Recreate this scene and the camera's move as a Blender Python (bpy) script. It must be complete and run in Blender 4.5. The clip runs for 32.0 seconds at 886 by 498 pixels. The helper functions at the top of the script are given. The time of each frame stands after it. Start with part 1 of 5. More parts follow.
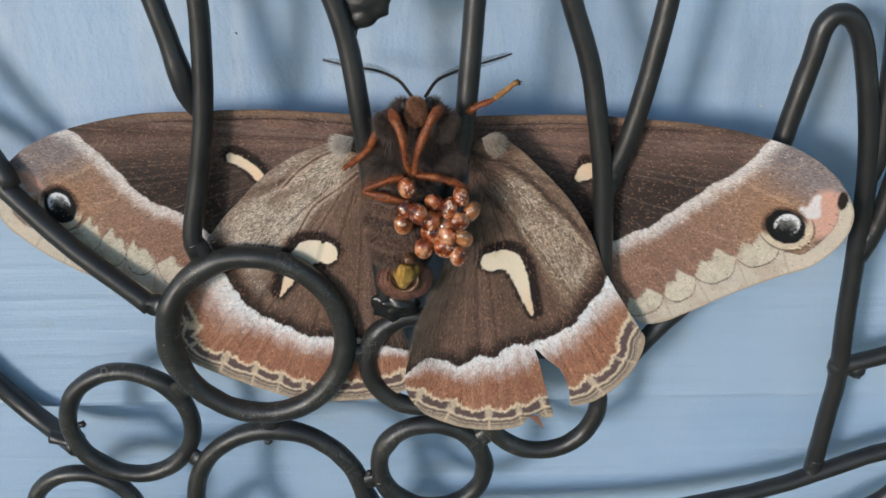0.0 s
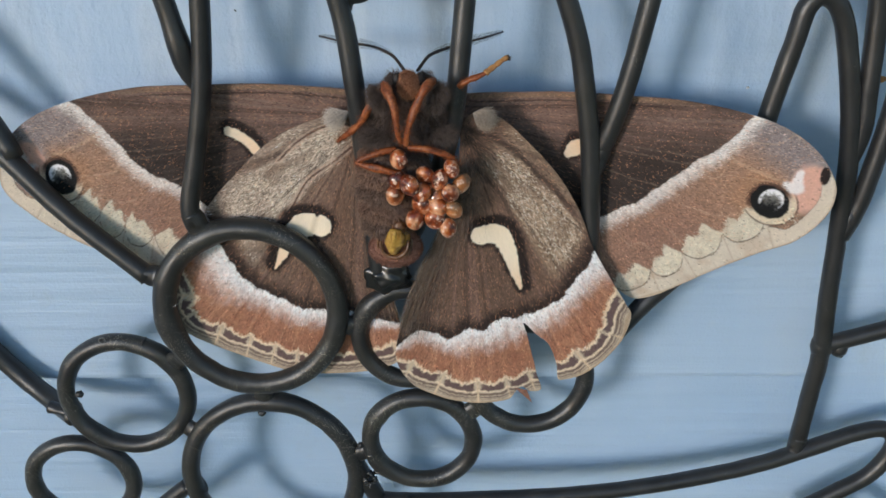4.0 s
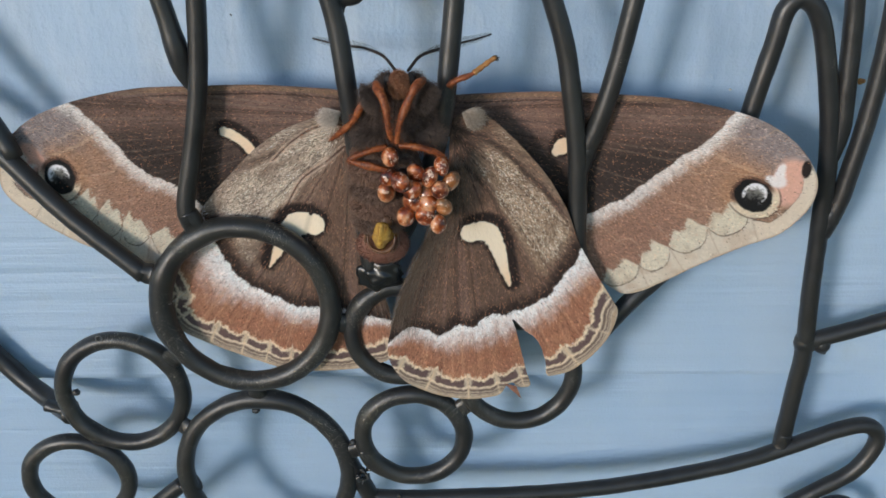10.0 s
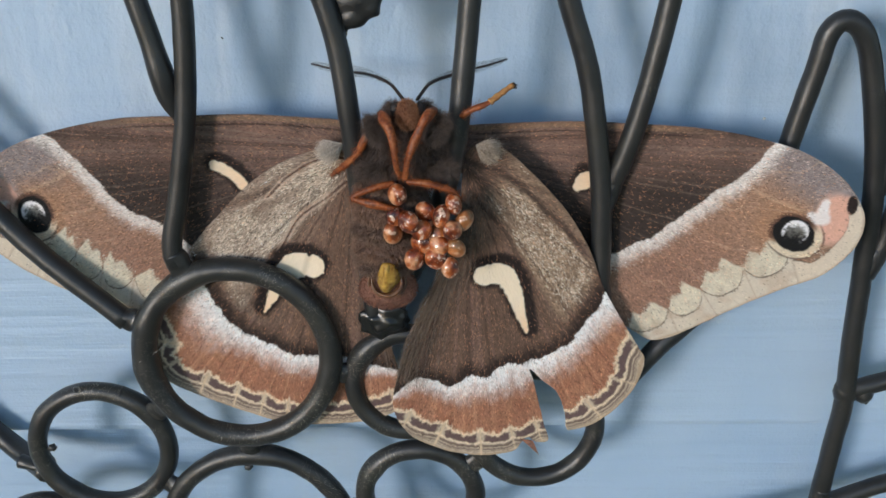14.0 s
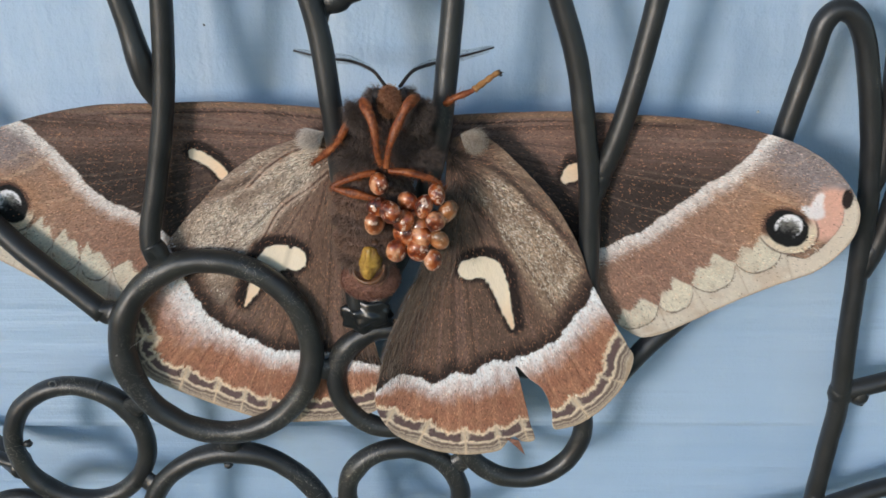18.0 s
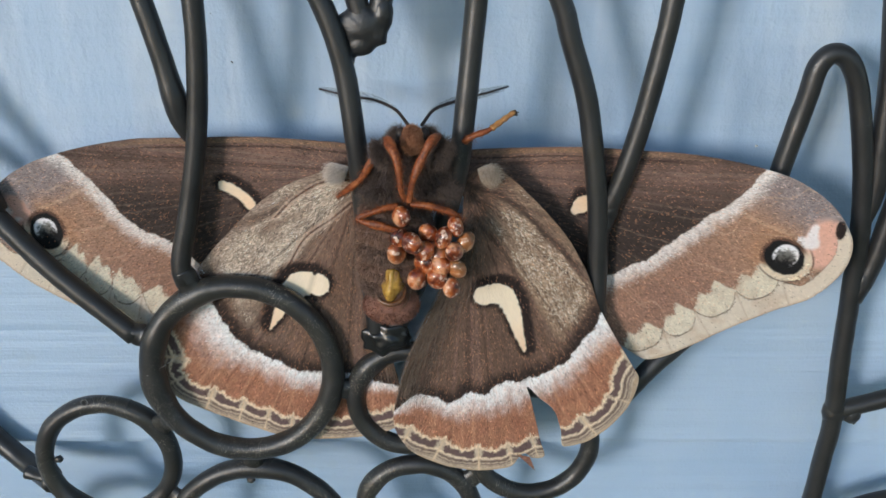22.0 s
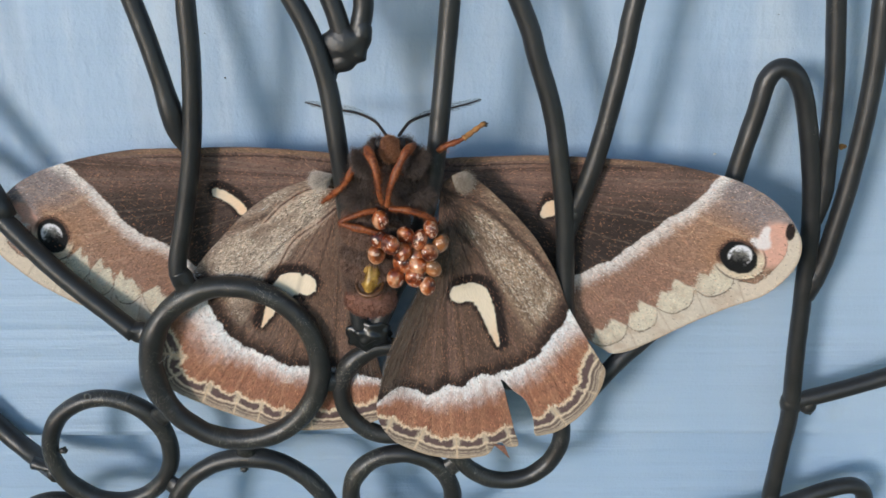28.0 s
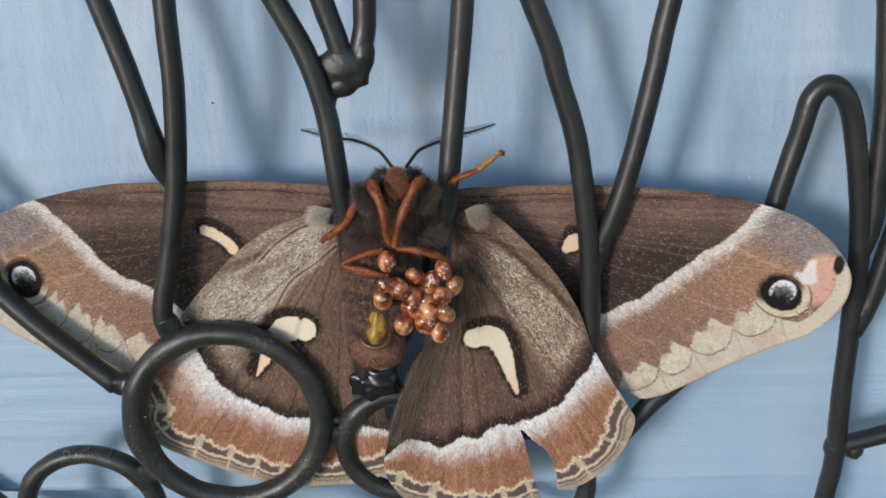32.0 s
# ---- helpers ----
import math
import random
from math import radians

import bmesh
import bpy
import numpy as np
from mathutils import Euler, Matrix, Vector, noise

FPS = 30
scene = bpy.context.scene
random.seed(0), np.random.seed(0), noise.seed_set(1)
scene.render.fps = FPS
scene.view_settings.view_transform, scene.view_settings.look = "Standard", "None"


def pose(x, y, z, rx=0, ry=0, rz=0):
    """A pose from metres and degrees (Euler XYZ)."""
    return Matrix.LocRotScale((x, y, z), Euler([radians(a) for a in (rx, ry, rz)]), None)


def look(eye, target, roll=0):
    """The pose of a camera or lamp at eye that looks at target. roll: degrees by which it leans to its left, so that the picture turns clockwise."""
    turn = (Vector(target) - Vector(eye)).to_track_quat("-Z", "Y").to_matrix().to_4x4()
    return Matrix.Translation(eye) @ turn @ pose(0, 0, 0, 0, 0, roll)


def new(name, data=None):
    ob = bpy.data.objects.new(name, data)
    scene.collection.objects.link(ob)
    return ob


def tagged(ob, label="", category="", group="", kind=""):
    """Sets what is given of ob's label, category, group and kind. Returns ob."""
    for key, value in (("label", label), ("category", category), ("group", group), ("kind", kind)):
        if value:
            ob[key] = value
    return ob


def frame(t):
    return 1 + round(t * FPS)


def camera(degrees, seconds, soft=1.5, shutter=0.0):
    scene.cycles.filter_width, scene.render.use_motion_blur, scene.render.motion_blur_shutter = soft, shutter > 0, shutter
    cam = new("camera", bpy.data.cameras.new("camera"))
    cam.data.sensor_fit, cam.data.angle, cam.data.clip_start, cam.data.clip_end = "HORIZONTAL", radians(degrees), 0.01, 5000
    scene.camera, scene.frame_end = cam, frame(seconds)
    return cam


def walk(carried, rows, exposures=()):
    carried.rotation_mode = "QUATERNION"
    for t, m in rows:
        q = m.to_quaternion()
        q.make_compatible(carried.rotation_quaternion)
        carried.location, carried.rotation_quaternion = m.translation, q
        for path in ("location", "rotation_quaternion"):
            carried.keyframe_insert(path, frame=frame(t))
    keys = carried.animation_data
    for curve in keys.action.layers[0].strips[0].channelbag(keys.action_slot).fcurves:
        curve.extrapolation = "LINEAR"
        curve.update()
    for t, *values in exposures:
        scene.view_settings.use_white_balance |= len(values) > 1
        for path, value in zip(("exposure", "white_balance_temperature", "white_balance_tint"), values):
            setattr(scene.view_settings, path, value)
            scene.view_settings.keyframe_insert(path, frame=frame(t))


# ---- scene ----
cam = camera(49.8, 32.0, soft=1.6)
PATH = [
    (0, (0.00936, -0.12781, 1.36435), (-0.0695, 1.8722, 0.4486), -1.98),
    (0.5, (0.00877, -0.12932, 1.36298), (-0.0695, 1.8707, 0.4819), -2.03),
    (1, (0.00759, -0.13127, 1.36241), (-0.0646, 1.8687, 0.4853), -1.90),
    (1.5, (0.00914, -0.13225, 1.36139), (-0.0637, 1.8678, 0.4826), -1.95),
    (2, (0.00947, -0.13221, 1.36149), (-0.0606, 1.8678, 0.4606), -1.73),
    (2.5, (0.00821, -0.13183, 1.36058), (-0.0460, 1.8682, 0.4664), -1.50),
    (4.5, (0.01140, -0.13313, 1.36135), (-0.0737, 1.8669, 0.4603), -1.31),
    (5, (0.00997, -0.13251, 1.35997), (-0.0673, 1.8675, 0.4723), -1.19),
    (5.5, (0.00732, -0.13360, 1.36114), (-0.0696, 1.8664, 0.4693), -1.07),
    (6, (0.00851, -0.13404, 1.36090), (-0.0627, 1.8660, 0.4826), -1.14),
    (6.5, (0.00741, -0.13148, 1.35945), (-0.0588, 1.8685, 0.4818), -1.09),
    (7, (0.00661, -0.13065, 1.35961), (-0.0558, 1.8693, 0.4846), -0.93),
    (7.5, (0.00730, -0.13153, 1.35980), (-0.0502, 1.8685, 0.4998), -1.00),
    (8, (0.00831, -0.13415, 1.35979), (-0.0527, 1.8659, 0.4999), -1.17),
    (8.5, (0.01186, -0.13552, 1.35790), (-0.0547, 1.8645, 0.5058), -1.29),
    (9, (0.01188, -0.13696, 1.35936), (-0.0555, 1.8630, 0.4812), -1.25),
    (9.5, (0.01037, -0.13847, 1.35965), (-0.0478, 1.8615, 0.5043), -1.06),
    (10, (0.01164, -0.13734, 1.35943), (-0.0554, 1.8627, 0.5080), -1.28),
    (10.5, (0.01125, -0.13502, 1.35811), (-0.0504, 1.8650, 0.5224), -1.14),
    (11, (0.01182, -0.13322, 1.35849), (-0.0551, 1.8668, 0.5213), -1.25),
    (11.5, (0.00909, -0.13316, 1.35815), (-0.0503, 1.8668, 0.5231), -1.03),
    (12, (0.00878, -0.13206, 1.35838), (-0.0477, 1.8679, 0.5467), -1.21),
    (12.5, (0.00800, -0.12988, 1.35865), (-0.0465, 1.8701, 0.5489), -1.29),
    (13, (0.00871, -0.12833, 1.35775), (-0.0409, 1.8717, 0.5599), -1.28),
    (13.5, (0.00911, -0.12621, 1.35784), (-0.0430, 1.8738, 0.5528), -1.24),
    (15.5, (0.00720, -0.12113, 1.35642), (-0.0407, 1.8789, 0.5592), -1.11),
    (16, (0.00802, -0.12061, 1.35543), (-0.0401, 1.8794, 0.5699), -1.08),
    (16.5, (0.00922, -0.11908, 1.35439), (-0.0421, 1.8809, 0.5581), -1.07),
    (17, (0.00960, -0.12026, 1.35474), (-0.0421, 1.8797, 0.5547), -0.80),
    (17.5, (0.01192, -0.12251, 1.35619), (-0.0492, 1.8775, 0.5554), -0.93),
    (18, (0.01128, -0.12190, 1.35441), (-0.0460, 1.8781, 0.5713), -0.80),
    (18.5, (0.00950, -0.12011, 1.35545), (-0.0427, 1.8799, 0.5654), -0.67),
    (19, (0.00762, -0.11927, 1.35613), (-0.0393, 1.8807, 0.5675), -0.71),
    (19.5, (0.00730, -0.11917, 1.35661), (-0.0380, 1.8808, 0.5771), -0.81),
    (20, (0.00679, -0.11841, 1.35627), (-0.0327, 1.8816, 0.5758), -0.74),
    (20.5, (0.00718, -0.11967, 1.35753), (-0.0299, 1.8803, 0.5887), -0.56),
    (21, (0.00900, -0.12075, 1.35865), (-0.0329, 1.8792, 0.5793), -0.69),
    (21.5, (0.00876, -0.12543, 1.36006), (-0.0326, 1.8746, 0.5879), -0.61),
    (22, (0.00791, -0.12778, 1.35999), (-0.0308, 1.8722, 0.5918), -0.47),
    (22.5, (0.00951, -0.12925, 1.36112), (-0.0341, 1.8707, 0.5980), -0.63),
    (23, (0.00854, -0.12801, 1.35975), (-0.0287, 1.8720, 0.6012), -0.50),
    (23.5, (0.00889, -0.12674, 1.36029), (-0.0282, 1.8733, 0.6003), -0.51),
    (24, (0.00763, -0.12578, 1.36034), (-0.0229, 1.8742, 0.5989), -0.41),
    (24.5, (0.00804, -0.12636, 1.36056), (-0.0226, 1.8736, 0.5996), -0.55),
    (25, (0.01032, -0.12526, 1.35978), (-0.0237, 1.8747, 0.5967), -0.61),
    (25.5, (0.01086, -0.12700, 1.36122), (-0.0215, 1.8730, 0.5910), -0.44),
    (27.5, (0.01493, -0.13757, 1.36195), (-0.0352, 1.8624, 0.6075), -0.78),
    (28, (0.01181, -0.13794, 1.36230), (-0.0310, 1.8621, 0.6207), -0.73),
    (28.5, (0.01142, -0.13405, 1.36315), (-0.0306, 1.8659, 0.6278), -1.32),
    (29, (0.00867, -0.13009, 1.36466), (-0.0220, 1.8699, 0.6326), -1.49),
    (29.5, (0.00749, -0.13004, 1.36456), (-0.0236, 1.8700, 0.6446), -1.51),
    (30, (0.00914, -0.13022, 1.36541), (-0.0255, 1.8698, 0.6429), -1.72),
    (30.5, (0.00798, -0.12971, 1.36426), (-0.0199, 1.8703, 0.6520), -1.50),
    (31, (0.00723, -0.12640, 1.36375), (-0.0210, 1.8736, 0.6454), -1.57),
    (31.5, (0.00952, -0.12205, 1.36157), (-0.0222, 1.8780, 0.6333), -1.67),
    (32, (0.00923, -0.12306, 1.36260), (-0.0233, 1.8769, 0.6249), -1.48),
]
walk(cam, [(t, look(eye, target, roll)) for t, eye, target, roll in PATH],
     exposures=[(t, e + 0.11, 6320, 13) for t, e in ((0, 0.50), (2.5, 0.50), (6, 0.48), (9, 0.48), (12, 0.44), (13, 0.50), (16, 0.50), (17, 0.58), (18, 0.57), (19, 0.54), (20, 0.51), (21, 0.52), (22, 0.58), (23, 0.58), (25, 0.55), (28, 0.59), (29, 0.53), (31, 0.50), (32, 0.56))])


# ---- light ----
def make_light():
    world = bpy.data.worlds.new("sky")
    scene.world = world
    world.use_nodes = True
    nt = world.node_tree
    sky = nt.nodes.new("ShaderNodeTexSky")
    sky.sky_type, sky.sun_disc = "NISHITA", False
    sky.sun_elevation, sky.sun_rotation = radians(SUN_UP), radians(SUN_TURN)
    sky.air_density, sky.dust_density, sky.ozone_density = 1.0, 0.3, 2.0
    bg = nt.nodes["Background"]
    bg.inputs["Strength"].default_value = SKY
    nt.links.new(sky.outputs["Color"], bg.inputs["Color"])
    lamp = bpy.data.lights.new("sun", "SUN")
    lamp.energy, lamp.angle, lamp.color = SUN, radians(SUN_WIDE), (1.0, 0.97, 0.92)
    ob = new("sun", lamp)
    a, e = radians(SUN_TURN), radians(SUN_UP)
    ob.matrix_world = look((3 * math.sin(a) * math.cos(e), 3 * math.cos(a) * math.cos(e), 1.3 + 3 * math.sin(e)), (0, 0, 1.3))


SKY, SUN, SUN_UP, SUN_TURN, SUN_WIDE = 0.165, 1.10, 9.0, 215.0, 12.0
make_light()

# ---- materials ----
MM = 0.001


class Nodes:
    """A material's node tree with short ways to add nodes."""

    def __init__(self, name):
        self.mat = bpy.data.materials.new(name)
        self.mat.use_nodes = True
        self.t = self.mat.node_tree
        self.bsdf = self.t.nodes["Principled BSDF"]
        self.coord = self.t.nodes.new("ShaderNodeTexCoord").outputs["Object"]

    def add(self, kind, **values):
        node = self.t.nodes.new(kind)
        for key, value in values.items():
            socket = node.inputs[key.replace("_", " ")]
            if isinstance(value, bpy.types.NodeSocket):
                self.t.links.new(value, socket)
            else:
                socket.default_value = value
        return node

    def link(self, a, b):
        self.t.links.new(a, self.bsdf.inputs[b] if isinstance(b, str) else b)

    def stretched(self, sx, sy, sz, vector=None):
        node = self.add("ShaderNodeMapping", Vector=vector or self.coord)
        node.inputs["Scale"].default_value = (sx, sy, sz)
        return node.outputs["Vector"]

    def noise(self, scale, detail=4.0, rough=0.6, vector=None):
        return self.add("ShaderNodeTexNoise", Vector=vector or self.coord, Scale=scale, Detail=detail, Roughness=rough).outputs["Fac"]

    def ramp(self, fac, *stops):
        node = self.add("ShaderNodeValToRGB", Fac=fac)
        els = node.color_ramp.elements
        while len(els) < len(stops):
            els.new(0.5)
        for el, (pos, col) in zip(els, stops):
            el.position = pos
            el.color = (*col, 1) if len(col) == 3 else col
        return node.outputs["Color"]

    def mix(self, fac, a, b, blend="MIX"):
        node = self.t.nodes.new("ShaderNodeMix")
        node.data_type, node.blend_type = "RGBA", blend
        for socket, value in ((node.inputs[0], fac), (node.inputs[6], a), (node.inputs[7], b)):
            if isinstance(value, bpy.types.NodeSocket):
                self.t.links.new(value, socket)
            else:
                socket.default_value = (*value, 1) if isinstance(value, tuple) else value
        return node.outputs[2]

    def bump(self, height, strength, distance):
        node = self.add("ShaderNodeBump", Height=height, Strength=strength, Distance=distance)
        self.link(node.outputs["Normal"], "Normal")

    def done(self, colour=None, rough=0.5, metal=0.0, spec=0.5):
        if isinstance(colour, bpy.types.NodeSocket):
            self.link(colour, "Base Color")
        elif colour:
            self.bsdf.inputs["Base Color"].default_value = (*colour, 1)
        if isinstance(rough, bpy.types.NodeSocket):
            self.link(rough, "Roughness")
        else:
            self.bsdf.inputs["Roughness"].default_value = rough
        self.bsdf.inputs["Metallic"].default_value = metal
        self.bsdf.inputs["Specular IOR Level"].default_value = spec
        return self.mat


def grey(v):
    return (v, v, v)


def paint_material(name, shade):
    """Light blue exterior paint brushed on rough boards: level wood grain, upright brush washes, fine crust."""
    n = Nodes(name)
    grain = n.noise(1.0, 4, 0.55, n.stretched(16, 16, 480))
    wash = n.noise(1.0, 4, 0.5, n.stretched(120, 120, 20))
    dabs = n.noise(1.0, 3, 0.5, n.stretched(420, 420, 150))
    height = n.add("ShaderNodeSeparateXYZ", Vector=n.coord).outputs["Z"]
    level = n.add("ShaderNodeMapRange", Value=height)
    for key, value in (("From Min", 1.302), ("From Max", 1.335)):
        level.inputs[key].default_value = value
    where = n.ramp(n.mix(0.45, level.outputs["Result"], n.noise(22, 3, 0.5)), (0.30, grey(0.1)), (0.62, grey(1)))
    cloud = n.noise(30, 3, 0.55)
    crust = n.noise(1700, 3, 0.6)
    col = n.ramp(cloud, (0.3, (0.365, 0.503, 0.675)), (0.7, (0.42, 0.555, 0.715)))
    thin = n.mix(1.0, n.ramp(wash, (0.44, grey(0)), (0.66, grey(0.65))), where, "MULTIPLY")
    col = n.mix(thin, col, (0.55, 0.645, 0.745))
    # darker blue upright streaks, mostly on the upper part
    deep_streaks = n.mix(1.0, n.ramp(n.noise(1.0, 3, 0.5, n.stretched(95, 95, 26)), (0.30, grey(0.8)), (0.46, grey(0))), where, "MULTIPLY")
    col = n.mix(deep_streaks, col, (0.30, 0.42, 0.575))
    col = n.mix(n.ramp(grain, (0.30, grey(0.22)), (0.5, grey(0))), col, (0.31, 0.445, 0.61))
    stain = n.ramp(n.noise(75, 4, 0.6), (0.66, grey(0)), (0.80, grey(0.35)))
    col = n.mix(stain, col, (0.36, 0.42, 0.46))
    info = n.t.nodes.new("ShaderNodeObjectInfo").outputs["Random"]
    col = n.mix(1.0, col, n.ramp(info, (0.0, tuple(0.985 * c for c in shade)), (1.0, tuple(1.015 * c for c in shade))), "MULTIPLY")
    rough = n.mix(n.mix(1.0, where, grey(0.85), "MULTIPLY"), grain, n.mix(0.45, dabs, wash))
    n.bump(n.mix(0.16, rough, crust), 0.55, 0.0014)
    return n.done(col, n.ramp(cloud, (0.3, grey(0.46)), (0.7, grey(0.56))), 0.0, 0.5)


def iron_material(name, dusty):
    """Wrought iron under thick satin black paint, lumpy, with grains of dust and pollen caught on it."""
    n = Nodes(name)
    lumps = n.noise(230, 4, 0.55)
    orange_peel = n.noise(900, 3, 0.6)
    fine = n.noise(3200, 3, 0.6)
    specks = n.add("ShaderNodeTexVoronoi", Vector=n.coord, Scale=4200.0)
    big = n.add("ShaderNodeTexVoronoi", Vector=n.coord, Scale=850.0)
    dots = n.mix(1.0, n.ramp(specks.outputs["Distance"], (0.17, grey(1)), (0.24, grey(0))), n.ramp(big.outputs["Distance"], (0.035, grey(1)), (0.055, grey(0))), "LIGHTEN")
    patch = n.ramp(n.noise(140, 3, 0.6), (0.68 - 0.23 * dusty, grey(0)), (0.84 - 0.23 * dusty, grey(0.95)))
    film = n.ramp(n.noise(90, 4, 0.65), (0.42, grey(0)), (0.75, grey(0.12 + 0.22 * dusty)))
    col = n.mix(n.ramp(lumps, (0.3, grey(0.2)), (0.7, grey(0.9))), (0.013, 0.013, 0.014), (0.026, 0.026, 0.027))
    col = n.mix(film, col, (0.075, 0.073, 0.055))
    col = n.mix(n.mix(1.0, dots, patch, "MULTIPLY"), col, (0.52, 0.49, 0.41))
    rough = n.ramp(n.mix(0.5, lumps, orange_peel), (0.3, grey(0.30)), (0.7, grey(0.48)))
    n.bump(n.mix(0.25, n.mix(0.30, lumps, orange_peel), fine), 0.24, 0.0006)
    return n.done(col, rough, 0.0, 0.6)


def gloss_iron_material():
    n = Nodes("runny_black_paint")
    n.bump(n.noise(420, 2, 0.4), 0.10, 0.0010)
    return n.done((0.014, 0.0145, 0.015), 0.28, 0.0, 0.6)


def scales_material(name, grain=0.5):
    """Wing scales: the pattern is an attribute of the mesh, broken up into single scales and hairs."""
    n = Nodes(name)
    attr = n.t.nodes.new("ShaderNodeAttribute")
    attr.attribute_name = "pattern"
    along = n.t.nodes.new("ShaderNodeAttribute")
    along.attribute_name = "grain"
    vec = n.stretched(1, 1, 1, along.outputs["Vector"])
    fine = n.noise(1.0, 3, 0.7, n.stretched(4200, 1150, 1, vec))
    mid = n.noise(1.0, 4, 0.6, n.stretched(1500, 300, 1, vec))
    dark = n.ramp(fine, (0.28, grey(0.40)), (0.50, grey(0.96)), (0.72, grey(1.65)))
    dark2 = n.mix(attr.outputs["Alpha"], grey(1.0), n.ramp(mid, (0.30, grey(0.6)), (0.70, grey(1.35))))
    dark = n.mix(attr.outputs["Alpha"], grey(1.0), dark)
    col = n.mix(1.0, attr.outputs["Color"], dark, "MULTIPLY")
    col = n.mix(1.0, col, dark2, "MULTIPLY")
    n.bump(fine, 0.6, 0.0002)
    mat = n.done(col, 0.75, 0.0, 0.25)
    n.bsdf.inputs["Sheen Weight"].default_value = 0.15
    return mat


def fur_material(name, a, b, scale=3000, rough=0.8):
    n = Nodes(name)
    info = n.t.nodes.new("ShaderNodeNewGeometry").outputs["Random Per Island"]
    f = n.noise(scale, 3, 0.7)
    col = n.mix(n.ramp(f, (0.35, grey(0)), (0.65, grey(1))), a, b)
    col = n.mix(n.ramp(info, (0.0, grey(0)), (1.0, grey(0.5))), col, b)
    n.bump(f, 0.7, 0.0003)
    return n.done(col, rough, 0.0, 0.2)


def leg_material():
    n = Nodes("orange_leg")
    f = n.mix(0.5, n.noise(650, 3, 0.6), n.noise(2600, 2, 0.6))
    col = n.ramp(f, (0.34, (0.105, 0.022, 0.006)), (0.52, (0.27, 0.066, 0.015)), (0.75, (0.46, 0.16, 0.048)))
    n.bump(f, 0.5, 0.0002)
    return n.done(col, 0.5)


def egg_material():
    """Wet brown egg shells, each blotched in its own way, with pale highlights painted on."""
    n = Nodes("egg_shell")
    info = n.t.nodes.new("ShaderNodeObjectInfo").outputs["Random"]
    shift = n.t.nodes.new("ShaderNodeVectorMath")
    n.t.links.new(n.coord, shift.inputs[0])
    n.t.links.new(info, shift.inputs[1])
    at = shift.outputs["Vector"]
    big = n.noise(520, 2, 0.5, at)
    small = n.noise(1700, 3, 0.6, at)
    col = n.ramp(big, (0.36, (0.05, 0.008, 0.003)), (0.45, (0.24, 0.042, 0.009)), (0.53, (0.46, 0.115, 0.026)), (0.64, (0.72, 0.35, 0.18)))
    # pale patches put bright wet highlights into the shell colour
    col = n.mix(n.ramp(small, (0.56, grey(0)), (0.65, grey(0.9))), col, (0.80, 0.56, 0.42))
    col = n.mix(n.ramp(small, (0.32, grey(0.7)), (0.44, grey(0))), col, (0.07, 0.013, 0.005))
    col = n.mix(n.ramp(info, (0.76, grey(0)), (0.95, grey(0.40))), col, (0.50, 0.27, 0.10))
    n.bump(n.mix(0.4, big, small), 0.5, 0.0004)
    mat = n.done(col, 0.34, 0.0, 0.4)
    n.bsdf.inputs["Coat Weight"].default_value = 0.9
    n.bsdf.inputs["Coat Roughness"].default_value = 0.12
    return mat


def plain_material(name, a, b, scale, rough, bump=0.3, depth=0.0003, spec=0.5):
    n = Nodes(name)
    f = n.noise(scale, 4, 0.6)
    n.bump(f, bump, depth)
    return n.done(n.ramp(f, (0.3, a), (0.7, b)), rough, 0.0, spec)


# boards below the lap get the same paint, slightly darker and bluer
PAINT, PAINT_LOW = paint_material("blue_paint", grey(1.0)), paint_material("blue_paint_below_lap", (0.945, 0.965, 0.985))
IRON, IRON_DUSTY, RUNNY = iron_material("black_iron", 0.2), iron_material("dusty_black_iron", 1.0), gloss_iron_material()
SCALES = scales_material("wing_scales")
FUR_DARK = fur_material("dark_brown_fur", (0.050, 0.035, 0.030), (0.175, 0.128, 0.108))
FUR_BELLY = fur_material("belly_fur", (0.12, 0.074, 0.056), (0.31, 0.205, 0.155))
FUR_RING = fur_material("ring_fur", (0.17, 0.10, 0.072), (0.40, 0.25, 0.18))
FUR_TUFT = fur_material("beige_fur", (0.27, 0.21, 0.165), (0.58, 0.49, 0.40))
FUR_BROWN = fur_material("soft_brown_hair", (0.11, 0.08, 0.062), (0.25, 0.19, 0.148))
FUR_THIGH = fur_material("grey_brown_fur", (0.075, 0.055, 0.047), (0.20, 0.148, 0.124))
FUR_PALE = fur_material("pale_grey_fur", (0.50, 0.42, 0.35), (0.85, 0.76, 0.67))
FUR_RED = fur_material("rust_fur", (0.16, 0.075, 0.054), (0.33, 0.165, 0.118))
FUR_FACE = fur_material("orange_brown_face", (0.27, 0.115, 0.055), (0.52, 0.26, 0.15))
DUSTY = plain_material("dusty_rim", (0.10, 0.10, 0.095), (0.20, 0.195, 0.18), 2000, 0.6)
SILK = plain_material("silk", (0.55, 0.55, 0.53), (0.75, 0.75, 0.72), 2000, 0.4)
LEG, EGG = leg_material(), egg_material()
FOOT = plain_material("tan_foot", (0.28, 0.10, 0.025), (0.58, 0.30, 0.10), 1500, 0.6)
GOLD = plain_material("olive_gold_skin", (0.16, 0.060, 0.010), (0.66, 0.40, 0.085), 850, 0.24)
SKIN = plain_material("brown_skin", (0.05, 0.018, 0.008), (0.22, 0.10, 0.04), 1100, 0.34)
HORN = plain_material("antenna_black", (0.012, 0.008, 0.007), (0.04, 0.025, 0.02), 3000, 0.6)
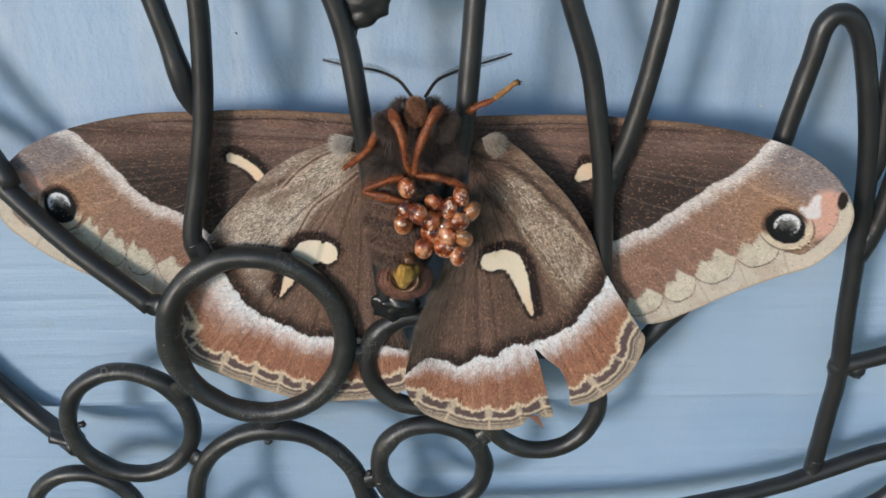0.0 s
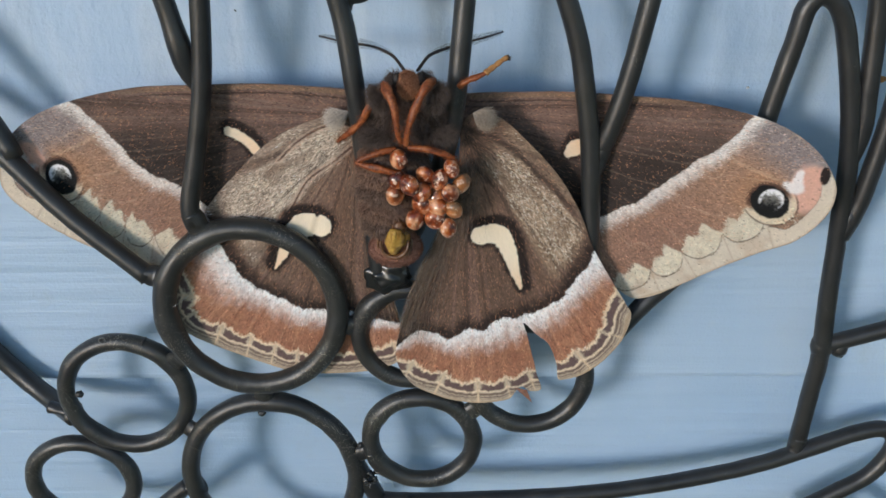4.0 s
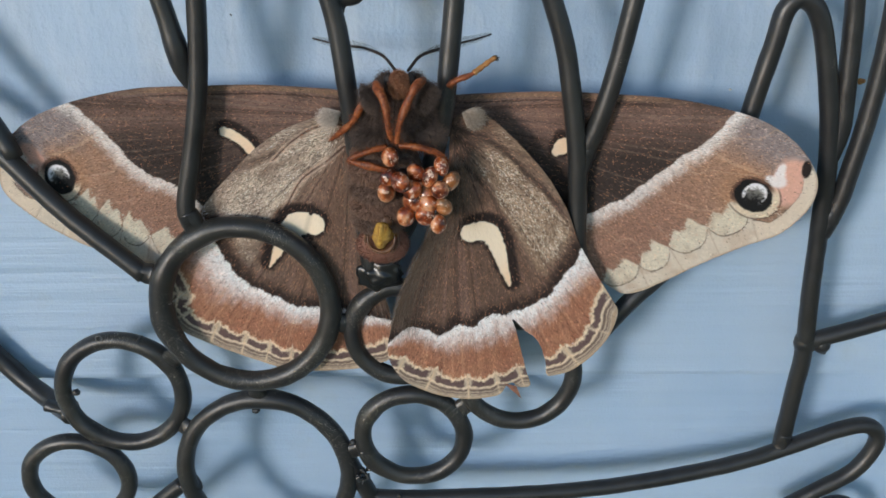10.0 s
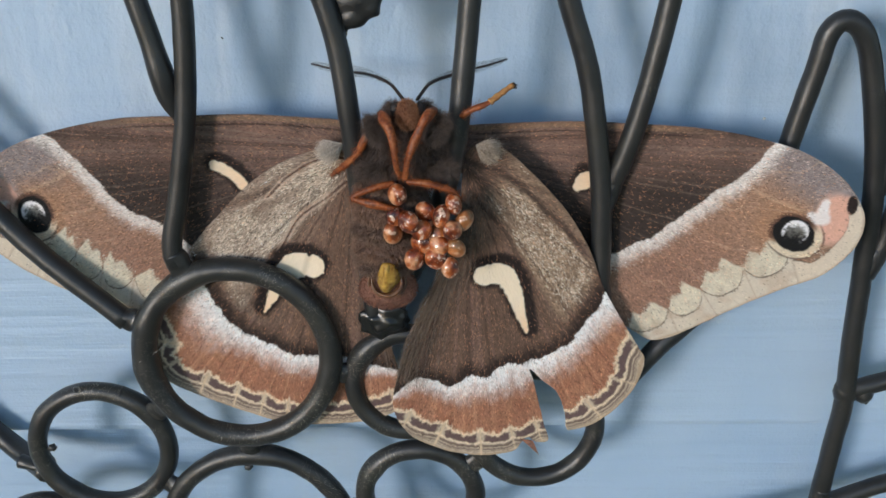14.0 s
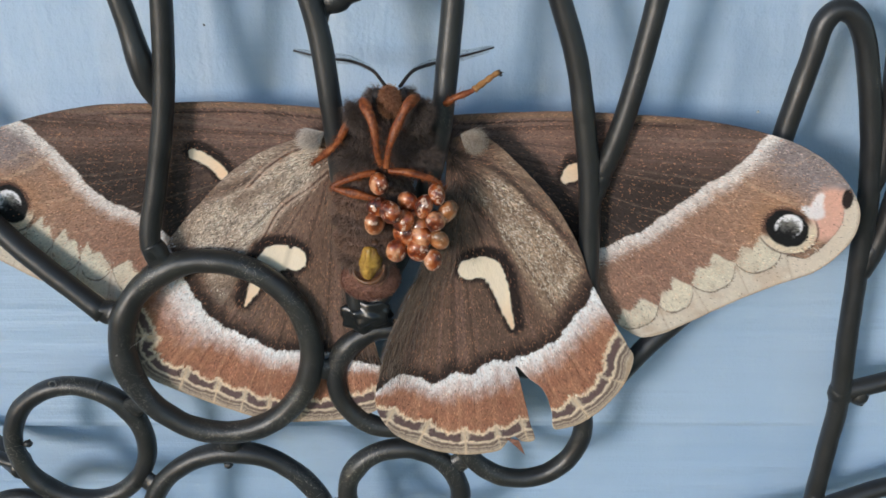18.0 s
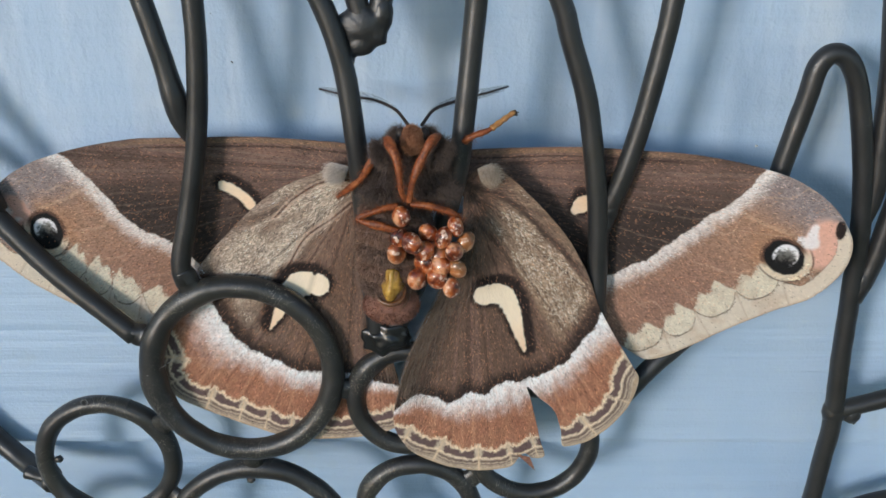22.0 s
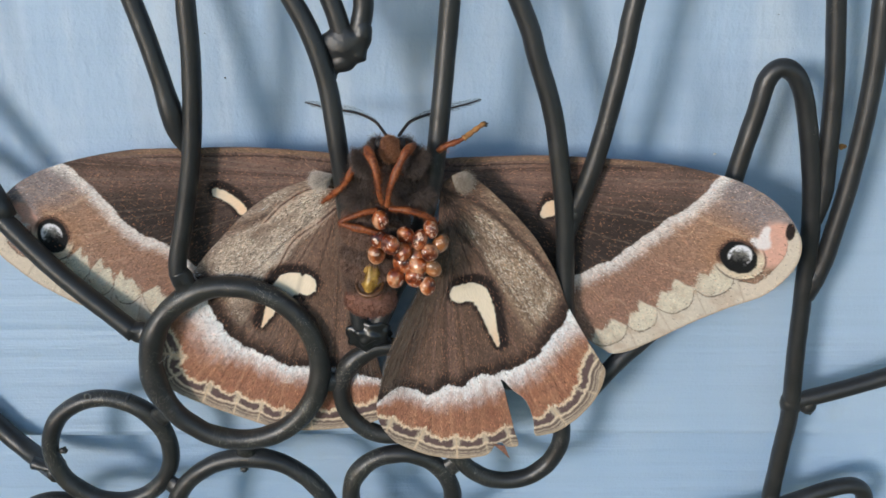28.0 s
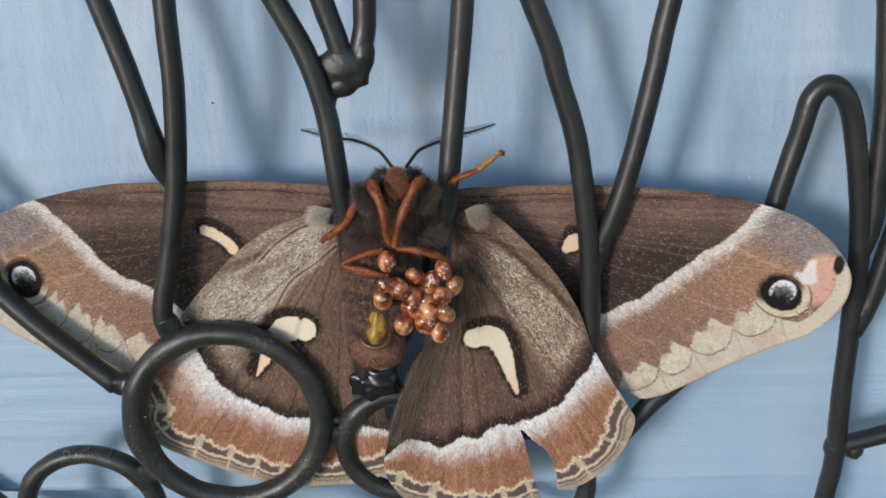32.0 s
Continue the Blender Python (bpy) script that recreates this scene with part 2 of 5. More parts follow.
CLAW = plain_material("claw_dark", (0.02, 0.012, 0.01), (0.06, 0.035, 0.025), 3000, 0.5)
LAWN = plain_material("dry_lawn", (0.10, 0.115, 0.05), (0.22, 0.21, 0.12), 3, 0.9, 0.5, 0.03)
ADDED_EAVES = plain_material("white_added_eaves", (0.62, 0.63, 0.62), (0.72, 0.72, 0.70), 40, 0.6)


# ---- building blocks ----
def thing(name, label, category, group="", kind="", at=(0, 0, 0)):
    ob = new(name)
    ob.empty_display_size = 0.01
    ob.location = at
    return tagged(ob, label, category, group, kind)


def part(name, bm, material, parent, label="", smooth=True):
    """Links a bmesh as one mesh object under a thing or a part."""
    me = bpy.data.meshes.new(name)
    bm.to_mesh(me)
    bm.free()
    me.materials.append(material)
    if smooth:
        me.shade_smooth()
    ob = new(name, me)
    ob.parent = parent
    return tagged(ob, label)


def catmull(points, n, closed=False):
    """n points at even steps along a smooth curve through the given ones."""
    p = np.array(points, float)
    k = len(p)
    ext = np.vstack([p[-1], p, p[0], p[1]]) if closed else np.vstack([2 * p[0] - p[1], p, 2 * p[-1] - p[-2]])
    out = []
    for i in range(k if closed else k - 1):
        a, b, c, d = ext[i:i + 4]
        t = np.linspace(0, 1, 24, endpoint=False)[:, None]
        out.append(0.5 * (2 * b + (c - a) * t + (2 * a - 5 * b + 4 * c - d) * t ** 2 + (3 * b - a - 3 * c + d) * t ** 3))
    out.append(p[:1] if closed else p[-1:])
    fine = np.vstack(out)
    s = np.r_[0, np.cumsum(np.linalg.norm(np.diff(fine, axis=0), axis=1))]
    at = np.linspace(0, s[-1], n, endpoint=not closed)
    return np.stack([np.interp(at, s, fine[:, j]) for j in range(p.shape[1])], 1)


def mm(p):
    """Millimetres from the moth's middle to metres in the world."""
    return Vector((p[0] * MM, p[1] * MM, 1.3 + p[2] * MM))


def tube(bm, points, radius, sides=14, n=40, closed=False, wobble=0.0, cap=True):
    """A rod along a curve through points (mm). radius: a number, or one for each even step of its length."""
    path = catmull(points, n, closed)
    radii = np.interp(np.linspace(0, 1, len(path)), np.linspace(0, 1, len(np.atleast_1d(radius))), np.atleast_1d(radius))
    rings = []
    up = Vector((0.0, 1.0, 0.0))
    for i, p in enumerate(path):
        a = path[(i - 1) % len(path)] if closed or i else path[0]
        b = path[(i + 1) % len(path)] if closed or i < len(path) - 1 else path[-1]
        d = Vector(b - a).normalized()
        side = d.cross(up)
        side = (side if side.length > 0.05 else d.cross(Vector((1, 0, 0)))).normalized()
        other = side.cross(d).normalized()
        ring = []
        for j in range(sides):
            w = 2 * math.pi * j / sides
            q = Vector(p)
            r = radii[i] * (1 + wobble * noise.noise(q * 0.35 + Vector((math.cos(w), math.sin(w), 0)) * 0.6))
            ring.append(bm.verts.new(mm(q + (side * math.cos(w) + other * math.sin(w)) * r)))
        rings.append(ring)
    last = len(rings) if closed else len(rings) - 1
    for i in range(last):
        a, b = rings[i], rings[(i + 1) % len(rings)]
        for j in range(sides):
            bm.faces.new((a[j], a[(j + 1) % sides], b[(j + 1) % sides], b[j]))
    if cap and not closed:
        for ring, p, way in ((rings[0], path[0], path[0] - path[1]), (rings[-1], path[-1], path[-1] - path[-2])):
            r = float(radii[0] if ring is rings[0] else radii[-1])
            tip = bm.verts.new(mm(Vector(p) + Vector(way).normalized() * r * 0.45))
            for j in range(sides):
                bm.faces.new((ring[j], ring[(j + 1) % sides], tip) if ring is rings[-1] else (ring[(j + 1) % sides], ring[j], tip))
    bmesh.ops.recalc_face_normals(bm, faces=bm.faces)
    return bm


def blob(bm, at, radii, rough=0.0, freq=0.5, turn=(0, 0, 0), seg=20, seed=0.0):
    """A lumpy ellipsoid (mm)."""
    made = bmesh.ops.create_uvsphere(bm, u_segments=seg, v_segments=max(6, seg * 2 // 3), radius=1.0)
    m = Euler([radians(a) for a in turn]).to_matrix()
    for v in made["verts"]:
        d = v.co.normalized()
        k = 1 + rough * noise.noise(d * (2 + freq * 3) + Vector((seed, seed * 0.7, 0)))
        q = m @ Vector((d.x * radii[0], d.y * radii[1], d.z * radii[2])) * k + Vector(at)
        v.co = mm(q)
    return bm


def box(bm, x0, y0, z0, x1, y1, z1):
    made = bmesh.ops.create_cube(bm, size=1.0)
    for v in made["verts"]:
        v.co = Vector(((x0 + x1) / 2 + v.co.x * (x1 - x0), (y0 + y1) / 2 + v.co.y * (y1 - y0), (z0 + z1) / 2 + v.co.z * (z1 - z0)))
    return bm


# ---- wall of lapped boards, and what closes the place ----
def build_setting():
    bm = box(bmesh.new(), -3.0, 0.030, 0.0, 3.0, 0.13, 2.6)
    wall = part("wall_north", bm, PAINT, None, smooth=False)
    tagged(wall, "exterior wall of lapped wooden boards painted light blue", "wall", "", "structure")
    step, lap, front, back = 0.108, 1.3 + LAP * MM, WALL * MM, (WALL + 3.2) * MM
    me = None
    k0 = int((lap - 0.05) / step)
    for k in range(-k0, 11):
        z = lap + k * step
        if z + step > 2.6:
            break
        bm = bmesh.new()
        nx = 60
        prof = [(front + 0.0001, 0.0008), (front + 0.0003, 0.0), (front + 0.011, 0.0), (back + 0.011, step + 0.018), (back + 0.0, step + 0.018), (front + 0.0004, 0.006)]
        rows = []
        for i in range(nx + 1):
            x = -3.0 + 6.0 * i / nx
            wob = 0.0004 * noise.noise(Vector((x * 7, k * 3.1, 0)))
            rows.append([bm.verts.new((x, y, z + dz + (wob if dz < 0.01 else 0))) for y, dz in prof])
        for a, b in zip(rows, rows[1:]):
            for j in range(len(prof)):
                bm.faces.new((a[j], a[(j + 1) % len(prof)], b[(j + 1) % len(prof)], b[j]))
        bm.faces.new(rows[0])
        bm.faces.new(rows[-1][::-1])
        bmesh.ops.recalc_face_normals(bm, faces=bm.faces)
        part("board", bm, PAINT if k >= 0 else PAINT_LOW, wall, smooth=False)
    for x, z, r, mat in ((-26.6, 34.8, 0.30, HORN), (-29.3, 42.0, 0.22, HORN), (53.7, 21.6, 0.28, SILK), (74.5, 22.7, 0.75, FOOT), (62.0, 44.0, 0.2, HORN)):
        y = WALL + 3.2 * (z - LAP) / 108
        part("paint_fleck", blob(bmesh.new(), (x, y, z), (r, 0.22, 0.8 * r), 0.4, 1.0, seg=10, seed=x), mat, wall, "small fleck stuck in the paint")
    bm = bmesh.new()
    n = 24
    grid = [[bm.verts.new((-150 + 300 * i / n, -260 + 300 * j / n, 0)) for j in range(n + 1)] for i in range(n + 1)]
    for i in range(n):
        for j in range(n):
            bm.faces.new((grid[i][j], grid[i + 1][j], grid[i + 1][j + 1], grid[i][j + 1]))
    tagged(part("ground", bm, LAWN, None), "dry lawn in front of the house", "lawn", "", "structure")
    # unseen overhang, added to keep the upper sky off the wall
    tagged(part("ceiling", box(bmesh.new(), -3.0, -1.1, 2.6, 3.0, 0.13, 2.66), ADDED_EAVES, None, smooth=False), "unseen white eaves added to block the sky above", "soffit", "", "structure")


WALL, LAP = 15.0, -30.9
build_setting()


# ---- the welded iron decoration ----
def build_iron():
    iron = thing("iron_decoration", "black painted welded iron vine decoration hung on the wall", "decoration", at=(0, 0, 0))

    def rod(points, radius=1.48, n=48, name="rod", label=""):
        return part(name, tube(bmesh.new(), points, radius, n=n, wobble=0.05), IRON, iron, label)

    fork = [(-27.4, 1.2, 51.2), (-27.5, 1.2, 41.2), (-28.1, 1.4, 33.3), (-29.1, 1.4, 25.5), (-30.8, 1.4, 17.4), (-33.0, 1.2, 8.2), (-32.6, 1.2, 5.3)]
    rod([(fork[0][0] + 0.6, fork[0][1], 85.0)] + fork)
    side = [(-35.4, 2.0, 48.8), (-33.2, 1.8, 40.7), (-31.6, 1.8, 33.4), (-31.2, 1.8, 31.0)]
    rod([(-44.6, 2.0, 80.0)] + side + [(-30.7, 1.9, 28.6), (-29.8, 2.4, 26.2)], [1.48] * 20 + [1.5, 1.62, 1.78, 1.6, 1.2, 0.8])
    left = [(-13.0, -0.6, 51.0), (-9.7, -0.8, 44.4), (-7.5, -1.0, 36.7), (-6.3, -1.2, 26.9), (-5.8, -0.6, 19.7), (-5.5, 1.5, 9.8), (-4.5, 1.5, -3.8)]
    rod([(-27.5, -0.6, 80.0)] + left)
    right = [(10.5, -0.8, 50.5), (9.5, -1.0, 40.0), (8.6, -1.6, 31.1), (7.3, -1.8, 21.8), (4.5, 2.2, 11.4), (0.2, 2.0, 1.9), (-2.7, 1.6, -4.4)]
    rod([(13.5, -0.8, 85.0)] + right)
    vmain = [(20.1, 2.2, 48.2), (22.8, 2.2, 40.2), (25.4, 2.2, 31.8), (26.8, 2.2, 23.1), (27.7, 2.2, 15.0), (28.0, 2.2, 8.4), (28.2, 2.2, 0.7), (29.6, 3.5, -10.0)]
    rod([(6.0, 2.2, 80.0)] + vmain)
    vside = [(37.1, 2.4, 49.6), (35.6, 2.4, 41.0), (33.3, 2.4, 29.6), (30.8, 2.5, 20.4), (28.8, 3.2, 15.2)]
    rod([(45.0, 2.4, 85.0)] + vside)
    rod([(52.9, 6.5, 12.4), (54.6, 6.3, 21.8), (56.6, 6.0, 30.7), (57.6, 5.8, 35.7), (59.7, 5.6, 37.6), (62.4, 5.6, 35.5), (64.7, 5.8, 28.1), (66.9, 6.2, 15.3), (67.5, 6.8, 2.5), (67.7, 7.2, -9.9), (68.2, 7.8, -22.2), (67.7, 8.4, -30.7), (67.1, 9.4, -42.8)], n=220)
    rod([(64.0, 6.5, 80.0)] + [(66.1, 6.5, 52.0), (66.7, 6.5, 47.3), (68.0, 6.5, 34.8), (68.3, 6.3, 23.5), (68.4, 6.3, 17.5), (67.4, 6.6, 13.1)])
    rod([(74.0, 6.5, 80.0)] + [(73.8, 6.5, 52.0), (73.5, 6.5, 47.2), (73.7, 6.5, 35.6), (72.7, 6.5, 22.5), (71.0, 6.6, 11.3), (69.8, 6.8, 5.0), (68.0, 7.0, 0.0)])
    rod([(69.1, 8.0, -20.1), (75.6, 7.6, -17.9), (83.3, 7.0, -14.9), (93.0, 6.5, -11.2)])
    rod([(-6.9, 5.1, -50.2), (-2.0, 5.2, -50.6), (7.0, 5.5, -50.7), (27.9, 6.5, -50.2), (43.5, 7.5, -48.6), (58.9, 8.5, -45.6), (69.0, 9.3, -42.4), (76.8, 9.5, -39.2), (82.2, 9.5, -38.2), (84.3, 9.5, -41.6), (81.1, 9.4, -47.8), (74.5, 9.3, -52.4), (66.6, 9.0, -57.7)], n=220)
    rod([(-11.2, 4.0, -40.6), (-9.6, 4.4, -44.6), (-7.6, 4.9, -49.4), (-6.2, 5.2, -54.0), (-5.4, 5.4, -60.0)], 1.6)
    rod([(75.3, 9.5, -58.1), (77.3, 9.5, -55.5), (80.7, 9.5, -55.5), (83.9, 9.5, -58.8)])
    rod([(-92.0, 8.0, 38.0), (-78.0, 7.0, 28.6), (-67.5, 5.8, 20.1), (-61.7, 5.0, 15.1), (-53.4, 3.6, 6.4), (-41.4, 2.0, -3.9)], 1.6)
    rod([(-98.0, 5.5, 85.0), (-83.0, 5.6, 52.0), (-71.5, 5.8, 33.0), (-64.1, 5.8, 22.0), (-61.5, 5.4, 17.3), (-60.6, 5.0, 15.1)], 1.6)
    rod([(-82.7, 13.0, -14.5), (-72.6, 12.6, -27.6), (-65.8, 10.0, -32.0), (-59.6, 5.0, -32.5)], 1.75)
    rod([(-41.5, 4.5, -46.9), (-46.3, 4.6, -51.0), (-52.6, 5.0, -57.2)])
    rod([(42.8, 5.8, -6.1), (36.8, 4.5, -11.4), (29.9, 3.5, -19.6)])
    rod([(-17.0, 0.5, 82.0), (-12.0, 0.5, 66.0), (-8.3, 0.5, 54.2), (-6.6, 0.5, 48.6), (-5.8, 0.4, 46.2), (-5.1, 0.4, 43.2)], 1.5)
    rod([(-2.6, 1.0, 82.0), (-2.0, 1.0, 66.0), (-1.9, 1.0, 54.0), (-2.0, 0.9, 48.5), (-2.2, 0.8, 46.6), (-2.9, 0.6, 43.6)], 1.5)

    def ring(c, r, swell=()):
        """swell: (angle, half width, share) of the places where weld metal has thickened the ring."""
        x, y, z, rx, rz = c
        r = [r * (1 + sum(k * math.exp(-(((w - a + 180) % 360 - 180) / b) ** 2) for a, b, k in swell)) for w in range(0, 361, 5)]
        pts = [(x + rx * math.cos(w), y, z + rz * math.sin(w)) for w in [2 * math.pi * i / 24 for i in range(24)]]
        return part("ring", tube(bmesh.new(), pts, r, n=96, closed=True, wobble=0.09), IRON_DUSTY, iron)

    rings = {"a": ((-25.4, 1.4, -9.5, 13.9, 14.0), 1.7), "b": ((-49.5, 4.6, -27.6, 10.5, 10.3), 1.5), "c": ((-60.7, 5.4, -46.5, 9.15, 8.3), 1.5), "d": ((-25.5, 3.8, -43.7, 14.7, 15.2), 1.6), "e": ((1.0, 3.4, -36.0, 8.9, 8.5), 1.55), "f": ((19.1, 3.2, -23.1, 9.4, 9.7), 1.5), "g": ((-0.3, 2.4, -15.0, 8.1, 8.3), 1.5)}
    swells = {"a": [(118, 15, 0.13), (160, 12, 0.20), (192, 16, 0.24), (330, 40, 0.06)], "b": [(42, 16, 0.16), (230, 14, 0.10)], "d": [(88, 14, 0.12)], "e": [(150, 14, 0.10)], "g": [(140, 20, 0.18)]}
    for key, (c, r) in rings.items():
        ring(c, r, swells.get(key, ()))

    def neck(p, q, deep, wide=3.5, thin=1.8, seed=0.0, material=None, start=None):
        """A web of weld metal from p to q (mm), hollowed at its waist, its ends sunk into the two rods."""
        p, q = Vector(p), Vector(q)
        d = (q - p).normalized()
        side = Vector((-d.z, 0, d.x)).normalized()
        front = side.cross(d).normalized()
        bm, rows = bmesh.new(), []
        for i in range(17):
            u = i / 16
            k = abs(2 * u - 1)
            flare = wide if start is None or u > 0.5 else start
            w, h = thin + (flare - thin) * k ** 2.4, deep * (0.86 + 0.14 * k)
            ring_row = []
            for j in range(16):
                a = 2 * math.pi * j / 16
                at = p.lerp(q, u) + side * math.cos(a) * w + front * math.sin(a) * h
                at += (at - p.lerp(q, u)) * 0.22 * (1 - k) * noise.noise(at * 0.7 + Vector((seed, 0, seed)))
                ring_row.append(bm.verts.new(mm(at)))
            rows.append(ring_row)
        for a, b in zip(rows, rows[1:]):
            for j in range(16):
                bm.faces.new((a[j], a[(j + 1) % 16], b[(j + 1) % 16], b[j]))
        bm.faces.new(rows[0])
        bm.faces.new(rows[-1][::-1])
        bmesh.ops.recalc_face_normals(bm, faces=bm.faces)
        return part("weld", bm, material or IRON_DUSTY, iron)

    # necks of weld metal where two rings touch
    for k, (one, two) in enumerate(("ab", "ad", "bc", "bd", "de", "ef", "ag")):
        (c, r), (e, v) = rings[one], rings[two]
        d = Vector((e[0] - c[0], 0, e[2] - c[2])).normalized()
        neck((c[0] + d.x * c[3], c[1], c[2] + d.z * c[4]), (e[0] - d.x * e[3], e[1], e[2] - d.z * e[4]), 0.68 * min(r, v), 2.6, 1.6, 3.1 * k)
    # rods joined to rings or to each other, end to side
    for k, (p, q, deep, wide, thin) in enumerate([
            ((-42.0, 2.1, -3.4), (-38.3, 1.5, -4.4), 1.55, 3.0, 1.8), ((-32.9, 1.2, 7.2), (-31.4, 1.4, 2.9), 1.55, 3.0, 1.8),
            ((-64.2, 6.2, -31.2), (-58.6, 4.7, -31.8), 1.2, 2.4, 1.0), ((-43.0, 4.5, -48.0), (-39.0, 4.0, -45.6), 1.3, 2.4, 1.1),
            ((67.4, 8.9, -39.4), (67.0, 9.3, -43.4), 1.38, 2.6, 1.5),
            ((-7.7, 0.6, 39.6), (-7.5, -0.9, 36.9), 0.9, 1.5, 1.0), ((29.6, 2.9, 17.0), (28.0, 2.3, 12.8), 1.35, 1.5, 1.5)]):
        neck(p, q, deep, wide, thin, 20 + 1.7 * k, IRON, min(1.42, deep))
    # cast leaf at the fork, lumps run together under thick paint
    bm = bmesh.new()
    for k, (at, size) in enumerate([((-4.9, 0.3, 42.3), (3.5, 1.7, 2.9)), ((-2.3, 0.5, 44.0), (1.5, 1.6, 2.6)), ((-7.6, 0.2, 42.7), (1.5, 1.2, 1.3)), ((-5.4, 0.3, 40.0), (2.2, 1.5, 1.6)),
                                    ((-3.2, 0.3, 41.1), (1.5, 1.4, 1.5)), ((-7.2, -0.1, 38.2), (1.15, 1.2, 1.5)), ((-2.2, 0.2, 40.3), (0.45, 0.5, 0.45)), ((-5.2, 0.4, 44.4), (1.6, 1.5, 1.3))]):
        blob(bm, at, size, 0.10, 0.6, seg=24, seed=2.0 + 1.9 * k)
    leaf = part("leaf", bm, IRON, iron, "lumpy cast iron leaf")
    fuse = leaf.modifiers.new("fuse", "REMESH")
    fuse.mode, fuse.voxel_size, fuse.use_smooth_shade = "VOXEL", 0.00022, True
    ease = leaf.modifiers.new("ease", "SMOOTH")
    ease.factor, ease.iterations = 0.6, 9
    # swellings and beads of paint and weld metal
    for k, (p, size, turn) in enumerate([((68.3, 7.9, -20.3), (1.95, 1.75, 2.5), 0), ((71.2, 7.9, -20.6), (1.5, 1.45, 1.75), 20),
                                         ((69.0, 6.8, 3.0), (1.6, 1.5, 2.6), 24), ((67.4, 6.6, 13.4), (1.45, 1.45, 2.2), 12)]):
        part("weld", blob(bmesh.new(), p, size, 0.12, 0.0, (0, turn, 0), seed=9.0 + 4.3 * k), IRON, iron)
    part("weld", blob(bmesh.new(), (-3.2, 1.25, -3.7), (3.6, 1.5, 2.7), 0.32, 0.1, (0, -6, 0), 48, 3.0), RUNNY, iron, "glossy weld drowned in runny black paint")
    bumps = [((-26.3, 3.8, -30.8), 0.7), ((-57.8, 4.6, -27.6), 0.7), ((-9.5, 2.6, -36.7), 0.6), ((-4.0, 2.6, -43.6), 0.5), ((71.6, 8.0, -22.2), 0.55),
             ((-49.0, 4.6, -37.9), 0.4), ((-60.0, 5.0, -37.4), 0.5), ((-40.1, 1.4, -14.0), 0.5), ((64.9, 8.1, -43.2), 0.5), ((-2.0, 4.0, -49.2), 0.45)]
    for p, r in bumps:
        part("paint_bump", blob(bmesh.new(), p, (r, 0.85 * r, 0.8 * r), 0.5, 1.5, seed=p[0]), IRON, iron)
    # spatter between two rings, and the free end of one ring's coil
    rnd = random.Random(4)
    for _ in range(11):
        p = (-8.2 + rnd.uniform(-1.1, 1.1), 3.2 + rnd.uniform(-1.0, 0.6), -43.6 + rnd.uniform(-1.5, 1.5))
        q = (p[0] + rnd.uniform(-0.9, 0.9), p[1] - rnd.uniform(0.2, 0.9), p[2] + rnd.uniform(-0.9, 0.9))
        part("weld_spatter", tube(bmesh.new(), [p, q], [0.5, 0.32, 0.2], sides=8, n=8, wobble=0.6), RUNNY, iron)
    x, y, z, rx, rz = rings["e"][0]
    coil = [(x + (rx + 0.35) * math.cos(w), y - 0.75 + 1.2 * k / 5, z + (rz + 0.3) * math.sin(w)) for k, w in enumerate([radians(195 + 9 * k) for k in range(6)])]
    part("coil_end", tube(bmesh.new(), coil, [0.9, 1.25, 1.4, 1.4, 1.1], n=30, wobble=0.08), IRON_DUSTY, iron, "rounded free end of the coiled ring")
    for p in [(-45.3, 4.6, -18.1), (-40.2, 1.5, -10.8), (-33.8, 1.5, 2.8)]:
        part("seam", blob(bmesh.new(), p, (0.5, 1.56, 1.60), 0.10, 0.5, (0, 20, 0)), IRON, iron)
    for x, y, z in [(-51.4, 3.1, -16.2)]:
        pts = [(x + 0.55 * math.cos(a), y, z + 0.55 * math.sin(a)) for a in [2 * math.pi * k / 12 for k in range(12)]]
        part("paint_blister", tube(bmesh.new(), pts, 0.10, sides=6, n=24, closed=True), DUSTY, iron, "pale ring of a burst paint blister")


build_iron()


def build_thread():
    a, b = [(-39.6, -0.6, -9.5), (-35.1, 1.5, -7.0)]
    ob = part("spider_thread", tube(bmesh.new(), [a, ((a[0] + b[0]) / 2, (a[1] + b[1]) / 2, (a[2] + b[2]) / 2 - 0.15), b], 0.022, sides=5, n=12), SILK, None)
    tagged(ob, "single pale spider thread strung on the iron ring", "thread")


build_thread()


# ---- the moth's wings ----
def polyline(p, n=120):
    return catmull(p, n)


def reach(pts, line):
    """For each point: distance to the line, its signed distance (left of the line is plus), and the length along the line."""
    a, b = line[:-1], line[1:]
    ab = b - a
    l2 = (ab ** 2).sum(1)
    lens = np.r_[0, np.cumsum(np.sqrt(l2))]
    best = np.full(len(pts), 1e9)
    sign = np.ones(len(pts))
    along = np.zeros(len(pts))
    for i in range(len(a)):
        ap = pts - a[i]
        t = np.clip((ap @ ab[i]) / l2[i], 0, 1)
        d = np.hypot(ap[:, 0] - t * ab[i, 0], ap[:, 1] - t * ab[i, 1])
        near = d < best
        best[near] = d[near]
        cross = ab[i, 0] * ap[:, 1] - ab[i, 1] * ap[:, 0]
        sign[near] = np.where(cross[near] >= 0, 1, -1)
        along[near] = lens[i] + t[near] * math.sqrt(l2[i])
    return best, best * sign, along


